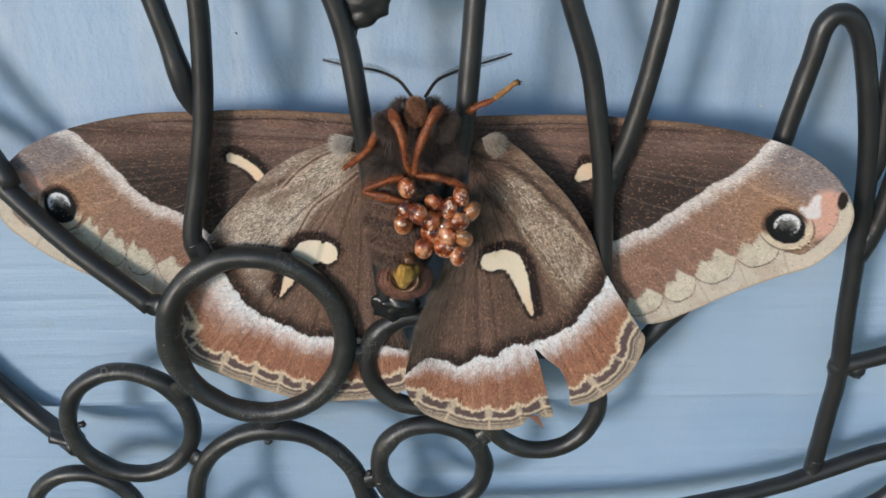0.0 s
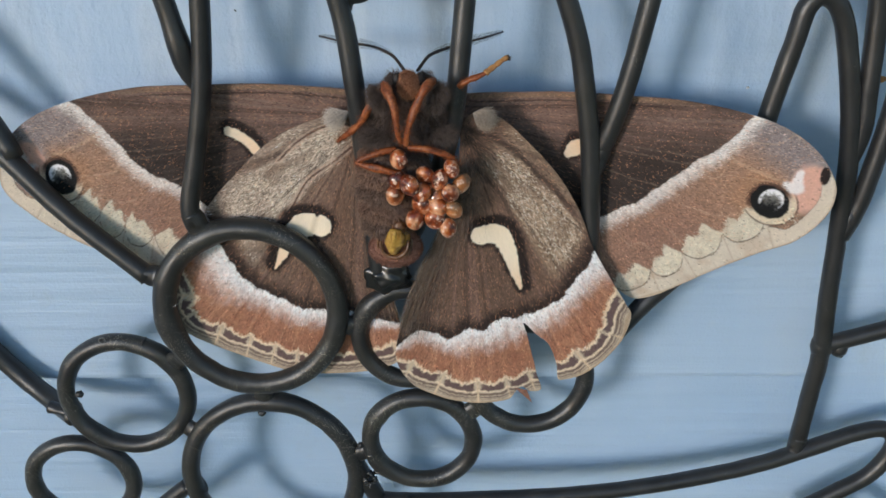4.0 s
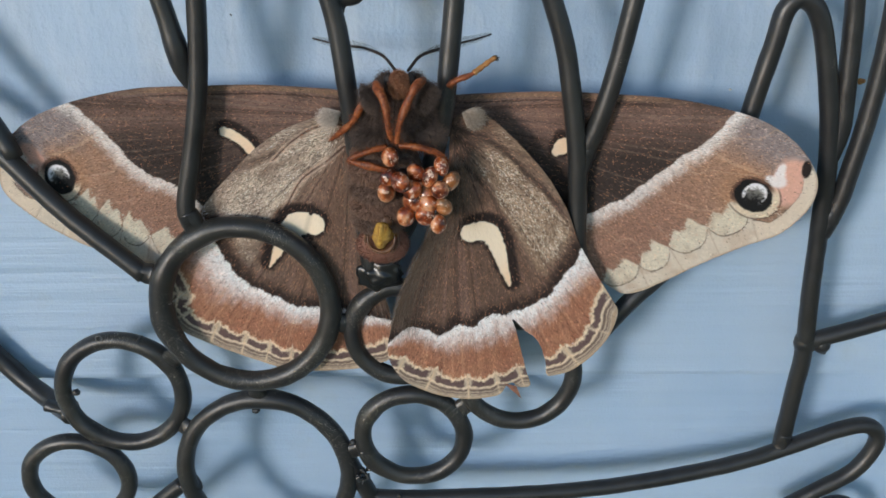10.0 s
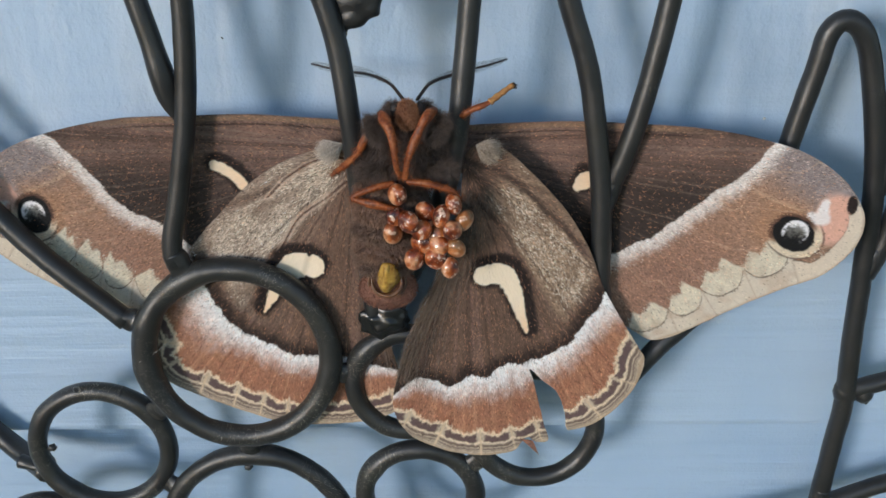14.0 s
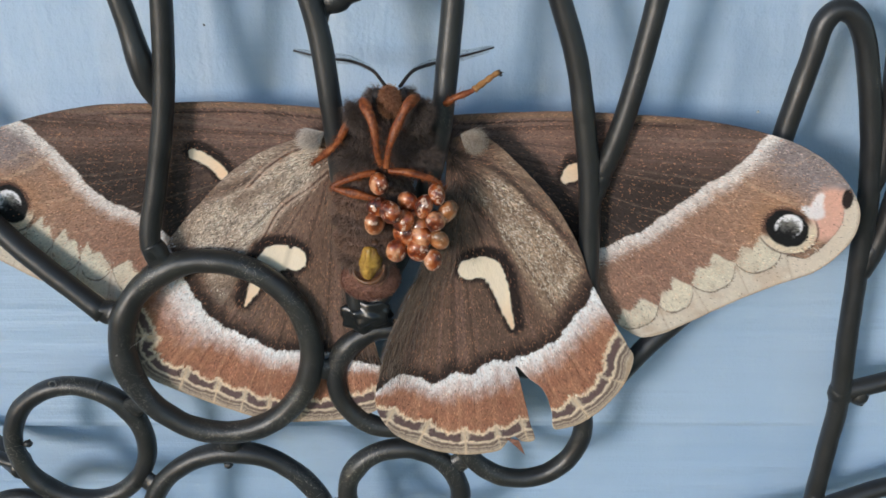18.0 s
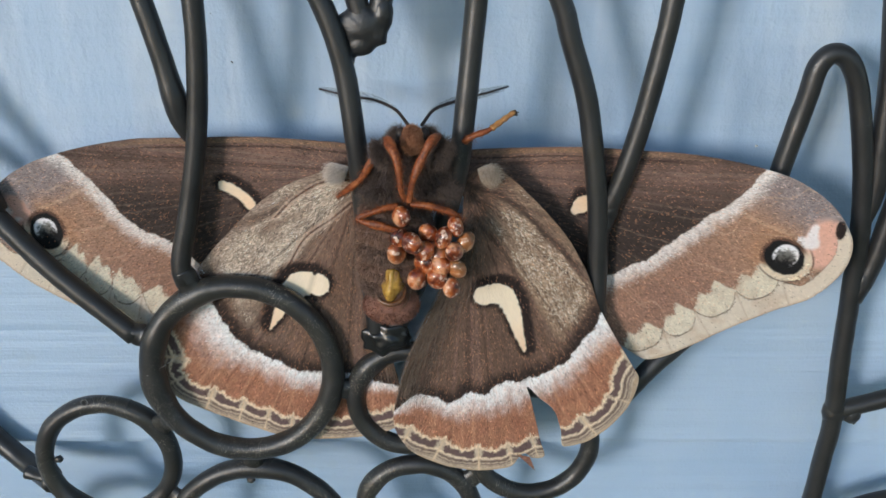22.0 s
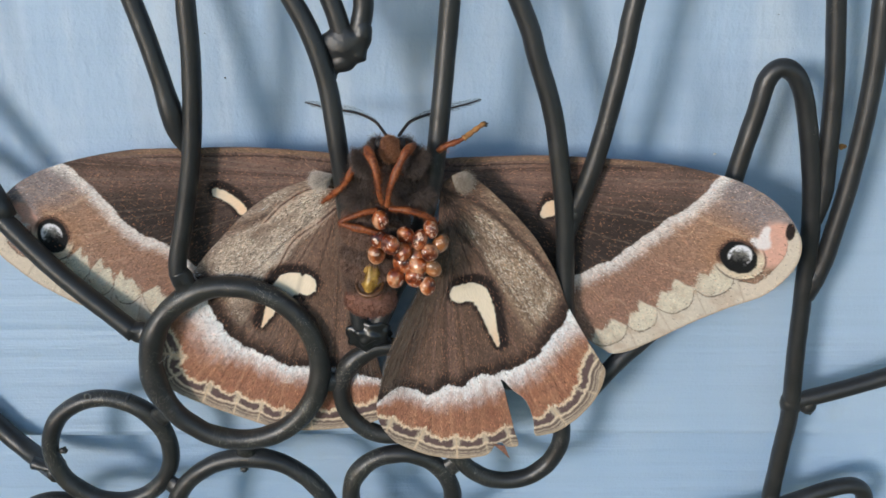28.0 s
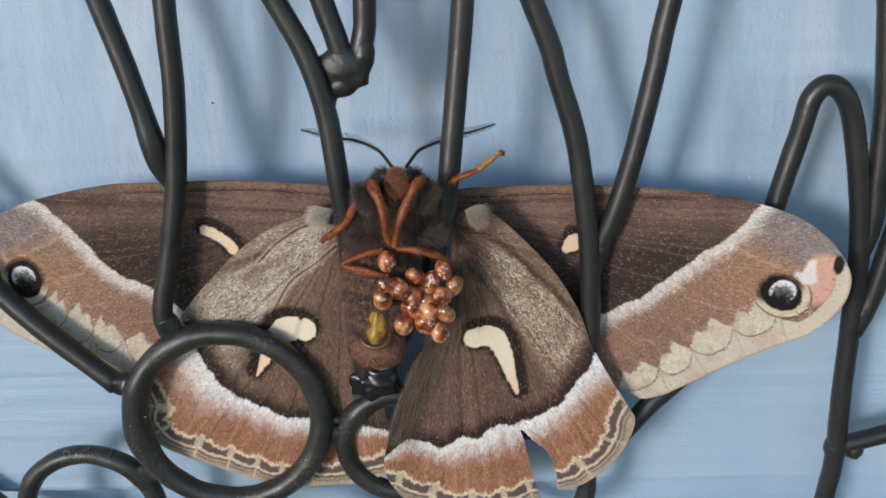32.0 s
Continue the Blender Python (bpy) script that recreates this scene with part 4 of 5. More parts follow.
def coat(poly, surface, root, colours, parent, seed, density=34):
    """Single scales and hairs lying on a wing, pointing away from its root, in its pattern's colours."""
    rs = np.random.RandomState(seed)
    lo, hi = poly.min(0), poly.max(0)
    p = rs.uniform(lo, hi, (int(density * np.prod(hi - lo)), 2))
    p = p[inside(p, poly)]
    v = p - np.array(root)
    rad = np.hypot(*v.T)
    base = colours(p)
    loose = soft(base[:, 3], 0.40, 0.50)
    mixed = colours(p + v / (rad[:, None] + 1e-6) * rs.normal(0, 0.85, (len(p), 1)) * loose[:, None])
    was, now = base[:, :3].sum(1), mixed[:, :3].sum(1)
    dull = (now < 0.45 * was) | ((now > 2.2 * was) & (was < 0.3))
    mixed[dull] = base[dull]
    g = base[:, 3]
    keep = (rs.uniform(size=len(p)) < 0.30 + soft(g, 0.06, 0.30) * 0.70) & (g > 0.07)
    p, v, rad, base, mixed, g, loose = (q[keep] for q in (p, v, rad, base, mixed, g, loose))
    m = len(p)
    d = v / (rad[:, None] + 1e-6) + rs.normal(0, 1, (m, 2)) * (0.18 + 0.25 * g)[:, None]
    d /= np.hypot(*d.T)[:, None]
    long = (0.22 + 0.30 * np.minimum(g, 0.5)) * rs.uniform(0.6, 1.5, m) * (1 + 0.35 * (1 - soft(rad, 6, 16)))
    half = rs.uniform(0.034, 0.075, m)
    col = mixed[:, :3] * np.exp(rs.normal(-0.04, 1, m) * (0.07 + 0.34 * g))[:, None]
    pick = rs.uniform(size=m)
    tan = np.array((0.56, 0.525, 0.47)) * rs.uniform(0.6, 1.15, m)[:, None]
    hoary = soft(g, 0.6, 0.9)
    col = np.where((pick < 0.045 * soft(g, 0.25, 0.4))[:, None], col * np.array((1.75, 1.6, 1.5)), col)
    col = np.where((pick < 0.42 * hoary)[:, None], np.maximum(tan, col), col)
    col = np.where((pick > 1 - 0.24 * hoary - 0.05)[:, None], col * 0.4, col)
    warm = (pick > 0.50) & (pick < 0.57) & (g > 0.2) & (g < 0.6)
    col = np.where(warm[:, None], np.maximum(col, 0) * 0.6 + np.array((0.24, 0.135, 0.085)), col)
    side = np.stack([-d[:, 1], d[:, 0]], 1) * half[:, None]
    tip = p + d * long[:, None]
    on = inside(tip, poly) & (colours(tip)[:, 3] > 0.085)
    p, tip, side, col, m = p[on], tip[on], side[on], col[on], int(on.sum())
    y0, y1 = surface(p) - 0.075, surface(tip) - rs.uniform(0.10, 0.24, m)
    co = np.empty((m, 3, 3))
    for j, (q, y) in enumerate(((p - side, y0), (p + side, y0), (tip, y1))):
        co[:, j, 0], co[:, j, 1], co[:, j, 2] = q[:, 0], y, q[:, 1]
    co = co.reshape(-1, 3) * MM + np.array((0, 0, 1.3))
    me = bpy.data.meshes.new("wing_hair")
    me.from_pydata(co.tolist(), [], np.arange(3 * m).reshape(-1, 3).tolist())
    rgba = np.ones((m, 4), np.float32)
    rgba[:, :3] = toned(col)
    rgba[:, 3] = 0
    layer = me.attributes.new("pattern", "FLOAT_COLOR", "POINT")
    layer.data.foreach_set("color", np.repeat(rgba, 3, 0).ravel())
    me.materials.append(SCALES)
    ob = new("wing_hair", me)
    ob.parent = parent
    return tagged(ob, "short hairs and scales lying on the wing", kind="stuff")


def wing(name, outline, plane, root, colours, parent, label, h=0.14, folds=0.25, fan=7.0, keep=None):
    """A thin sheet inside an outline (x, z in mm), its depth plane[0] + plane[1] * x and its folds running out from the root."""
    poly = catmull(outline, 460, True) if keep is None else keep
    lo, hi = poly.min(0) - h, poly.max(0) + h
    nx, nz = (int((hi[i] - lo[i]) / h) + 2 for i in (0, 1))
    gx, gz = np.meshgrid(lo[0] + h * np.arange(nx), lo[1] + h * np.arange(nz), indexing="ij")
    pts = np.stack([gx.ravel(), gz.ravel()], 1)
    ins = inside(pts, poly)
    grid_in = ins.reshape(nx, nz)
    pad = np.pad(grid_in, 1)
    around = sum(pad[1 + i:1 + i + nx, 1 + j:1 + j + nz].astype(int) for i in (-1, 0, 1) for j in (-1, 0, 1))
    rim = ((around > 0) & (around < 9)).ravel()
    idx = np.nonzero(rim)[0]
    d, spot = nearest(pts[idx], poly)
    out_here = ~ins[idx]
    snap = (out_here & (d < 0.75 * h)) | (~out_here & (d < 0.35 * h))
    pts[idx[snap]] = spot[snap]
    use = ins.copy()
    use[idx[snap]] = True
    number = np.full(len(pts), -1)
    cell = np.arange(nx * nz).reshape(nx, nz)
    quads = np.stack([cell[:-1, :-1], cell[1:, :-1], cell[1:, 1:], cell[:-1, 1:]], -1).reshape(-1, 4)
    quads = quads[use[quads].all(1)]
    kept = np.unique(quads)
    number[kept] = np.arange(len(kept))
    p = pts[kept]
    quads = number[quads]
    v = p - np.array(root)
    ang, dist = np.arctan2(v[:, 0], v[:, 1]), np.hypot(*v.T)

    def surface(q):
        u = q - np.array(root)
        turn, far = np.arctan2(u[:, 0], u[:, 1]), np.hypot(*u.T)
        return plane[0] + plane[1] * q[:, 0] + folds * np.sin(turn * fan * 2) * soft(far, 3, 26) + 0.10 * noise2(q, 0.5, 3)

    depth = surface(p)
    co = np.stack([p[:, 0], depth, p[:, 1]], 1) * MM + np.array((0, 0, 1.3))
    me = bpy.data.meshes.new(name)
    me.from_pydata(co.tolist(), [], quads.tolist())
    col = np.ones((len(p), 4), np.float32)
    col[:] = colours(p)
    col[:, :3] = toned(col[:, :3])
    layer = me.attributes.new("pattern", "FLOAT_COLOR", "POINT")
    layer.data.foreach_set("color", col.ravel())
    grain = np.stack([ang * 14.0 * MM, dist * MM, np.zeros(len(p))], 1).astype(np.float32)
    layer = me.attributes.new("grain", "FLOAT_VECTOR", "POINT")
    layer.data.foreach_set("vector", grain.ravel())
    me.materials.append(SCALES)
    me.shade_smooth()
    ob = new(name, me)
    ob.parent = parent
    thick = ob.modifiers.new("thickness", "SOLIDIFY")
    thick.thickness, thick.offset = 0.00012, 0.0
    coat(poly, surface, root, colours, ob, 50 + len(outline))
    return tagged(ob, label)


MOTH = thing("moth", "large brown silk moth with spread ragged wings clinging to the iron", "moth")


def build_wings():
    rf, lf, rh, lh = (7.0, -0.1), (2.0, -0.09), (-0.6, 0.03), (2.2, -0.06)
    right_fore = wing("forewing", [(7.7, 23.0), (10.3, 24.0), (16.4, 24.4), (24.2, 24.7), (32.7, 24.4), (41.2, 23.9), (48.8, 22.6), (55.2, 20.6), (60.1, 17.4), (63.1, 13.6), (64.0, 10.2), (62.9, 6.5), (59.5, 2.8), (54.1, 0.4), (48.2, -2.6), (42.2, -6.2), (37.4, -8.5), (33.7, -7.2), (24.8, -0.3), (15.6, 9.2), (8.9, 15.7)], rf, (8.0, 20.0), lambda p: forewing_colours(
        p, [(51.6, 23.5), (50.6, 21.4), (47.7, 17.8), (42.9, 14.0), (36.9, 9.2), (33.3, 6.9), (28.3, 4.1), (22.1, -0.4)], [(62.8, 16.2), (64.0, 10.2), (62.9, 6.5), (59.5, 2.8), (54.1, 0.4), (48.2, -2.6), (42.2, -6.2), (37.4, -8.5), (32.5, -11.2)],
        [(24.7, 15.3), (25.6, 16.1), (27.0, 16.9)], [0.7, 1.3, 0.8], (0.3, 0.5), [(54.8, 8.9)][0],
        [(62.0, 13.4), (59.9, 12.9), (57.8, 11.4)], 1, 18.6, [(7.7, 23.0), (10.3, 24.0), (16.4, 24.4), (24.2, 24.7), (32.7, 24.4), (41.2, 23.9), (48.8, 22.6), (55.2, 20.6), (60.1, 17.4), (63.1, 13.6), (64.0, 10.2), (62.9, 6.5), (59.5, 2.8), (54.1, 0.4), (48.2, -2.6), (42.2, -6.2), (37.4, -8.5), (33.7, -7.2), (24.8, -0.3), (15.6, 9.2), (8.9, 15.7)][1:10], 1.15, 1.25, 6.1, 3.0), MOTH, "brown forewing with a white band and an eyespot", folds=0.12)
    wing("forewing", [(-5.1, 24.6), (-7.7, 25.7), (-13.7, 26.2), (-21.7, 26.5), (-30.6, 26.2), (-39.7, 25.8), (-49.1, 24.0), (-56.6, 21.4), (-61.6, 17.9), (-64.4, 13.5), (-64.7, 8.6), (-60.2, 4.1), (-53.9, 0.2), (-47.3, -2.4), (-41.6, -3.8), (-35.6, -2.4), (-24.4, 6.0), (-13.7, 13.0), (-6.3, 17.8)], lf, (-6.0, 21.0), lambda p: forewing_colours(
        p, [(-52.3, 24.3), (-49.8, 22.5), (-46.3, 19.0), (-42.9, 14.4), (-38.9, 11.6), (-35.1, 10.4), (-32.2, 7.5), (-26.5, 3.0)], [(-62.7, 18.3), (-64.4, 13.5), (-64.7, 8.6), (-60.2, 4.1), (-53.9, 0.2), (-47.3, -2.4), (-41.6, -3.8), (-36.1, -6.5)],
        [(-26.5, 19.1), (-25.1, 18.5), (-23.5, 17.4), (-22.7, 16.4)], [0.8, 0.75, 0.8, 0.85], (0.3, 0.45), [(-54.6, 11.2)][0],
        [(-63.8, 15.4), (-59.2, 14.6), (-59.9, 12.6)], -1, 16.6, [(-5.1, 24.6), (-7.7, 25.7), (-13.7, 26.2), (-21.7, 26.5), (-30.6, 26.2), (-39.7, 25.8), (-49.1, 24.0), (-56.6, 21.4), (-61.6, 17.9), (-64.4, 13.5), (-64.7, 8.6), (-60.2, 4.1), (-53.9, 0.2), (-47.3, -2.4), (-41.6, -3.8), (-35.6, -2.4), (-24.4, 6.0), (-13.7, 13.0), (-6.3, 17.8)][1:9], 1.45, 1.0, 4.9, 3.3), MOTH, "brown forewing with a white band and an eyespot", folds=0.12)
    wing("hindwing", [(9.5, 22.4), (12.9, 22.8), (15.9, 20.8), (19.7, 16.9), (23.3, 12.5), (26.2, 7.3), (28.4, 1.5), (31.3, -3.9), (33.9, -8.3), (34.9, -10.5), (33.8, -14.5), (30.9, -18.4), (27.6, -21.2), (24.7, -22.2), (23.7, -21.9), (23.4, -19.2), (22.2, -15.7), (20.0, -13.6), (18.0, -11.4), (18.6, -13.5), (19.4, -17.0), (20.3, -21.0), (21.0, -23.8), (19.1, -24.0), (18.0, -23.1), (17.1, -23.7), (15.4, -25.5), (9.9, -26.1), (4.8, -25.1), (0.6, -22.8), (-1.9, -19.0), (-2.2, -15.2), (-0.5, -8.9), (2.3, -1.9), (5.6, 5.8), (7.9, 13.2), (8.5, 19.5)], rh, (9.0, 20.0), lambda p: hindwing_colours(
        p, [(31.3, 6.3), (29.1, 1.0), (26.8, -3.1), (24.4, -6.3), (22.5, -8.0), (20.1, -9.6), (17.8, -10.3), (16.7, -10.9), (14.9, -10.5), (13.3, -11.2), (12.0, -12.7), (9.5, -12.0), (8.0, -12.9), (6.5, -14.0), (5.6, -14.1), (3.3, -12.8), (1.4, -12.3), (-0.3, -13.1), (-1.8, -14.6), (-3.4, -16.0)], [(39.2, -7.4), (34.8, -10.0), (33.8, -14.5), (30.9, -18.4), (27.6, -21.2), (24.7, -22.5), (20.8, -24.0), (15.4, -25.5), (9.9, -26.1), (4.8, -25.1), (0.6, -23.1), (-3.6, -21.1), (-8.6, -19.6)],
        [(11.3, 3.8), (13.9, 3.9), (15.5, 1.3), (16.6, -2.5), (17.5, -5.4)], [1.5, 1.55, 1.15, 0.8, 0.3], (0.35, 0.55), 1, (9, 20), ([(8.6, 20.3), (12.8, 19.1), (16.0, 16.7), (19.7, 13.1), (22.4, 10.3), (25.2, 6.3)], [(9.9, 16.6), (12.5, 13.1), (15.2, 9.6), (16.6, 6.4)])), MOTH, "rust and white banded hindwing with a torn notch")
    left_hind = wing("hindwing", [(-6.0, 21.3), (-8.3, 22.2), (-11.8, 21.6), (-16.8, 19.7), (-21.5, 16.7), (-26.0, 12.4), (-30.1, 8.0), (-33.6, 3.1), (-36.9, -2.5), (-38.9, -7.2), (-39.5, -11.2), (-37.8, -15.0), (-32.4, -18.2), (-25.6, -20.6), (-18.9, -22.5), (-13.1, -22.6), (-8.0, -22.1), (-4.1, -20.9), (-1.4, -18.8), (-1.1, -14.5), (-2.2, -9.3), (-3.8, -2.3), (-5.2, 6.6), (-6.0, 14.1)], lh, (-6.5, 20.0), lambda p: hindwing_colours(
        p, [(-30.6, 3.1), (-29.3, -0.6), (-27.1, -4.3), (-24.9, -7.1), (-22.2, -8.0), (-19.9, -9.0), (-17.6, -10.3), (-13.8, -10.7), (-8.6, -11.1), (-4.9, -11.7), (-0.2, -12.6)], [(-41.5, -5.2), (-39.2, -7.4), (-39.5, -11.2), (-37.8, -15.0), (-32.4, -18.2), (-25.6, -20.6), (-18.9, -22.5), (-13.1, -22.6), (-8.0, -22.1), (-4.1, -20.9), (-0.5, -19.7), (3.4, -17.6)],
        [(-13.4, 4.2), (-16.3, 3.9), (-18.4, 1.4), (-20.0, -1.4), (-21.1, -3.4)], [1.8, 2.0, 1.3, 0.75, 0.25], (-0.2, 0.55), -1, (-6.5, 20), ([(-7.3, 20.2), (-10.0, 20.3), (-12.6, 19.7), (-15.2, 18.0), (-18.8, 15.6)], [(-7.2, 17.7), (-10.8, 15.0), (-14.4, 12.0), (-16.7, 8.9), (-18.7, 5.7)]), [[(-7.2, 17.6), (-10.9, 14.5), (-14.7, 11.7), (-17.2, 7.8), (-18.8, 5.3)], [(-7.1, 20.2), (-9.7, 20.5), (-12.8, 19.6), (-16.1, 17.5), (-19.0, 14.7)]]), MOTH, "rust and white banded hindwing behind an iron ring")

    return right_fore, left_hind


FORE, HIND = build_wings()


def build_flap():
    a, b, c = [(16.7, -0.5, -23.2), (18.7, -0.4, -24.3), (19.6, -0.2, -26.3)]
    bm = bmesh.new()
    front = [bm.verts.new(mm(p)) for p in (a, (b[0], b[1], b[2] + 0.6), c, (b[0] - 0.6, b[1], b[2] - 0.3))]
    back = [bm.verts.new(mm((p[0], p[1] + 0.12, p[2]))) for p in (a, (b[0], b[1], b[2] + 0.6), c, (b[0] - 0.6, b[1], b[2] - 0.3))]
    bm.faces.new(front)
    bm.faces.new(back[::-1])
    for i in range(4):
        bm.faces.new((front[i], back[i], back[(i + 1) % 4], front[(i + 1) % 4]))
    bmesh.ops.recalc_face_normals(bm, faces=bm.faces)
    part("torn_shred", bm, FUR_RED, MOTH, "small torn reddish shred of wing", smooth=False)


build_flap()


# ---- the moth's body, legs, antennae ----
def hairs(bm, rnd, spots, length, width, sag=(0, 0, 0), spread=0.35, bend=0.3):
    """Tapered hairs. spots: rows of place and direction (mm)."""
    for p, d in spots:
        p, d = Vector(p), Vector(d).normalized()
        d = (d + Vector([rnd.uniform(-spread, spread) for _ in range(3)]) + Vector(sag)).normalized()
        side = d.cross(Vector((rnd.uniform(-1, 1), rnd.uniform(-1, 1), rnd.uniform(-1, 1)))).normalized() * width
        ln = length * rnd.uniform(0.6, 1.2)
        tip = p + d * ln + Vector([rnd.uniform(-bend, bend) * ln for _ in range(3)])
        mid = p + d * ln * 0.55
        a, b = bm.verts.new(mm(p - side)), bm.verts.new(mm(p + side))
        c, e = bm.verts.new(mm(mid + side * 0.8)), bm.verts.new(mm(mid - side * 0.8))
        f = bm.verts.new(mm(tip))
        bm.faces.new((a, b, c, e))
        bm.faces.new((e, c, f))
    return bm


def furry(name, at, radii, material, parent, count, length, seed, turn=(0, 0, 0), label="", front=True, lean=(0, -0.2, -0.6), spread=0.35, bend=0.3, core=0.94, width=0.034):
    """A lumpy body part under a coat of hairs, which start a little inside its surface. core: the size of the solid inside."""
    rnd = random.Random(seed)
    bm = blob(bmesh.new(), at, [core * r for r in radii], 0.10, 1.0, turn, 28, seed)
    m = Euler([radians(a) for a in turn]).to_matrix()
    spots = []
    while len(spots) < count:
        d = Vector([rnd.gauss(0, 1) for _ in range(3)]).normalized()
        if front and d.y > 0.35:
            continue
        q = m @ Vector((d.x * radii[0], d.y * radii[1], d.z * radii[2])) * rnd.uniform(core - 0.03, core + 0.02)
        tuft = noise.noise_vector((q + Vector(at)) * 0.55 + Vector((seed, 0, 0))) * 0.45
        spots.append((q + Vector(at), m @ Vector((d.x / radii[0], d.y / radii[1], d.z / radii[2])).normalized() + Vector(lean) + tuft))
    hairs(bm, rnd, spots, length, width, spread=spread, bend=bend)
    return part(name, bm, material, parent, label)


def leg(name, points, radii, parent, label, claw=False):
    ob = part(name, tube(bmesh.new(), points, radii, sides=10, n=48, wobble=0.55), LEG, parent, label)
    rnd = random.Random(len(points))
    path = catmull(points, 60)
    ways = np.gradient(path, axis=0)
    ways /= np.linalg.norm(ways, axis=1)[:, None]
    spots = []
    for _ in range(260 if claw else 900):
        i = rnd.randrange(len(path) // 3 if claw else len(path))
        spots.append((path[i], np.array([rnd.gauss(0, 0.55) for _ in range(3)]) + ways[i] * 0.9))
    part("leg_hair", hairs(bmesh.new(), rnd, spots, 1.0, 0.03), LEG, ob)
    if claw:
        part("foot", tube(bmesh.new(), points[2:], [0.52, 0.36, 0.42, 0.3, 0.38, 0.28, 0.36, 0.28], sides=10, n=40, wobble=0.4), FOOT, ob, "paler tan jointed foot")
        e = points[-1]
        bm = blob(bmesh.new(), e, (0.45, 0.4, 0.35), 0.5, 2.0, seg=12)
        for dx, dz in ((0.6, 0.15), (0.5, -0.35)):
            tube(bm, [e, (e[0] + dx * 0.6, e[1] - 0.2, e[2] + dz), (e[0] + dx, e[1] - 0.1, e[2] + dz * 0.4)], [0.16, 0.1, 0.04], sides=6, n=8)
        part("claw", bm, CLAW, ob, "dark claw")
    return ob


def antenna(points, parent, seed):
    ob = part("antenna", tube(bmesh.new(), points, [0.24, 0.22, 0.2, 0.16, 0.1], sides=8, n=50), HORN, parent, "thin black feathery antenna")
    path = catmull(points, 70)
    rnd = random.Random(seed)
    bm = bmesh.new()
    for i in range(6, 69, 1):
        d = Vector(path[min(i + 1, 69)] - path[i - 1]).normalized()
        up = Vector((-d.z, 0, d.x))
        for s in (1, -1):
            ln = 1.3 * math.sin(math.pi * min(1, (i - 4) / 66)) ** 0.7 + 0.15
            p = Vector(path[i])
            q = p + (up * s * 0.62 + d * 0.5 + Vector((0, rnd.uniform(0.1, 0.7), 0))) * ln
            w = d * 0.06
            bm.faces.new([bm.verts.new(mm(v)) for v in (p - w, p + w, q + w * 0.6, q - w * 0.6)])
    part("barb_comb", bm, HORN, ob, "fine comb of hairs")
    return ob


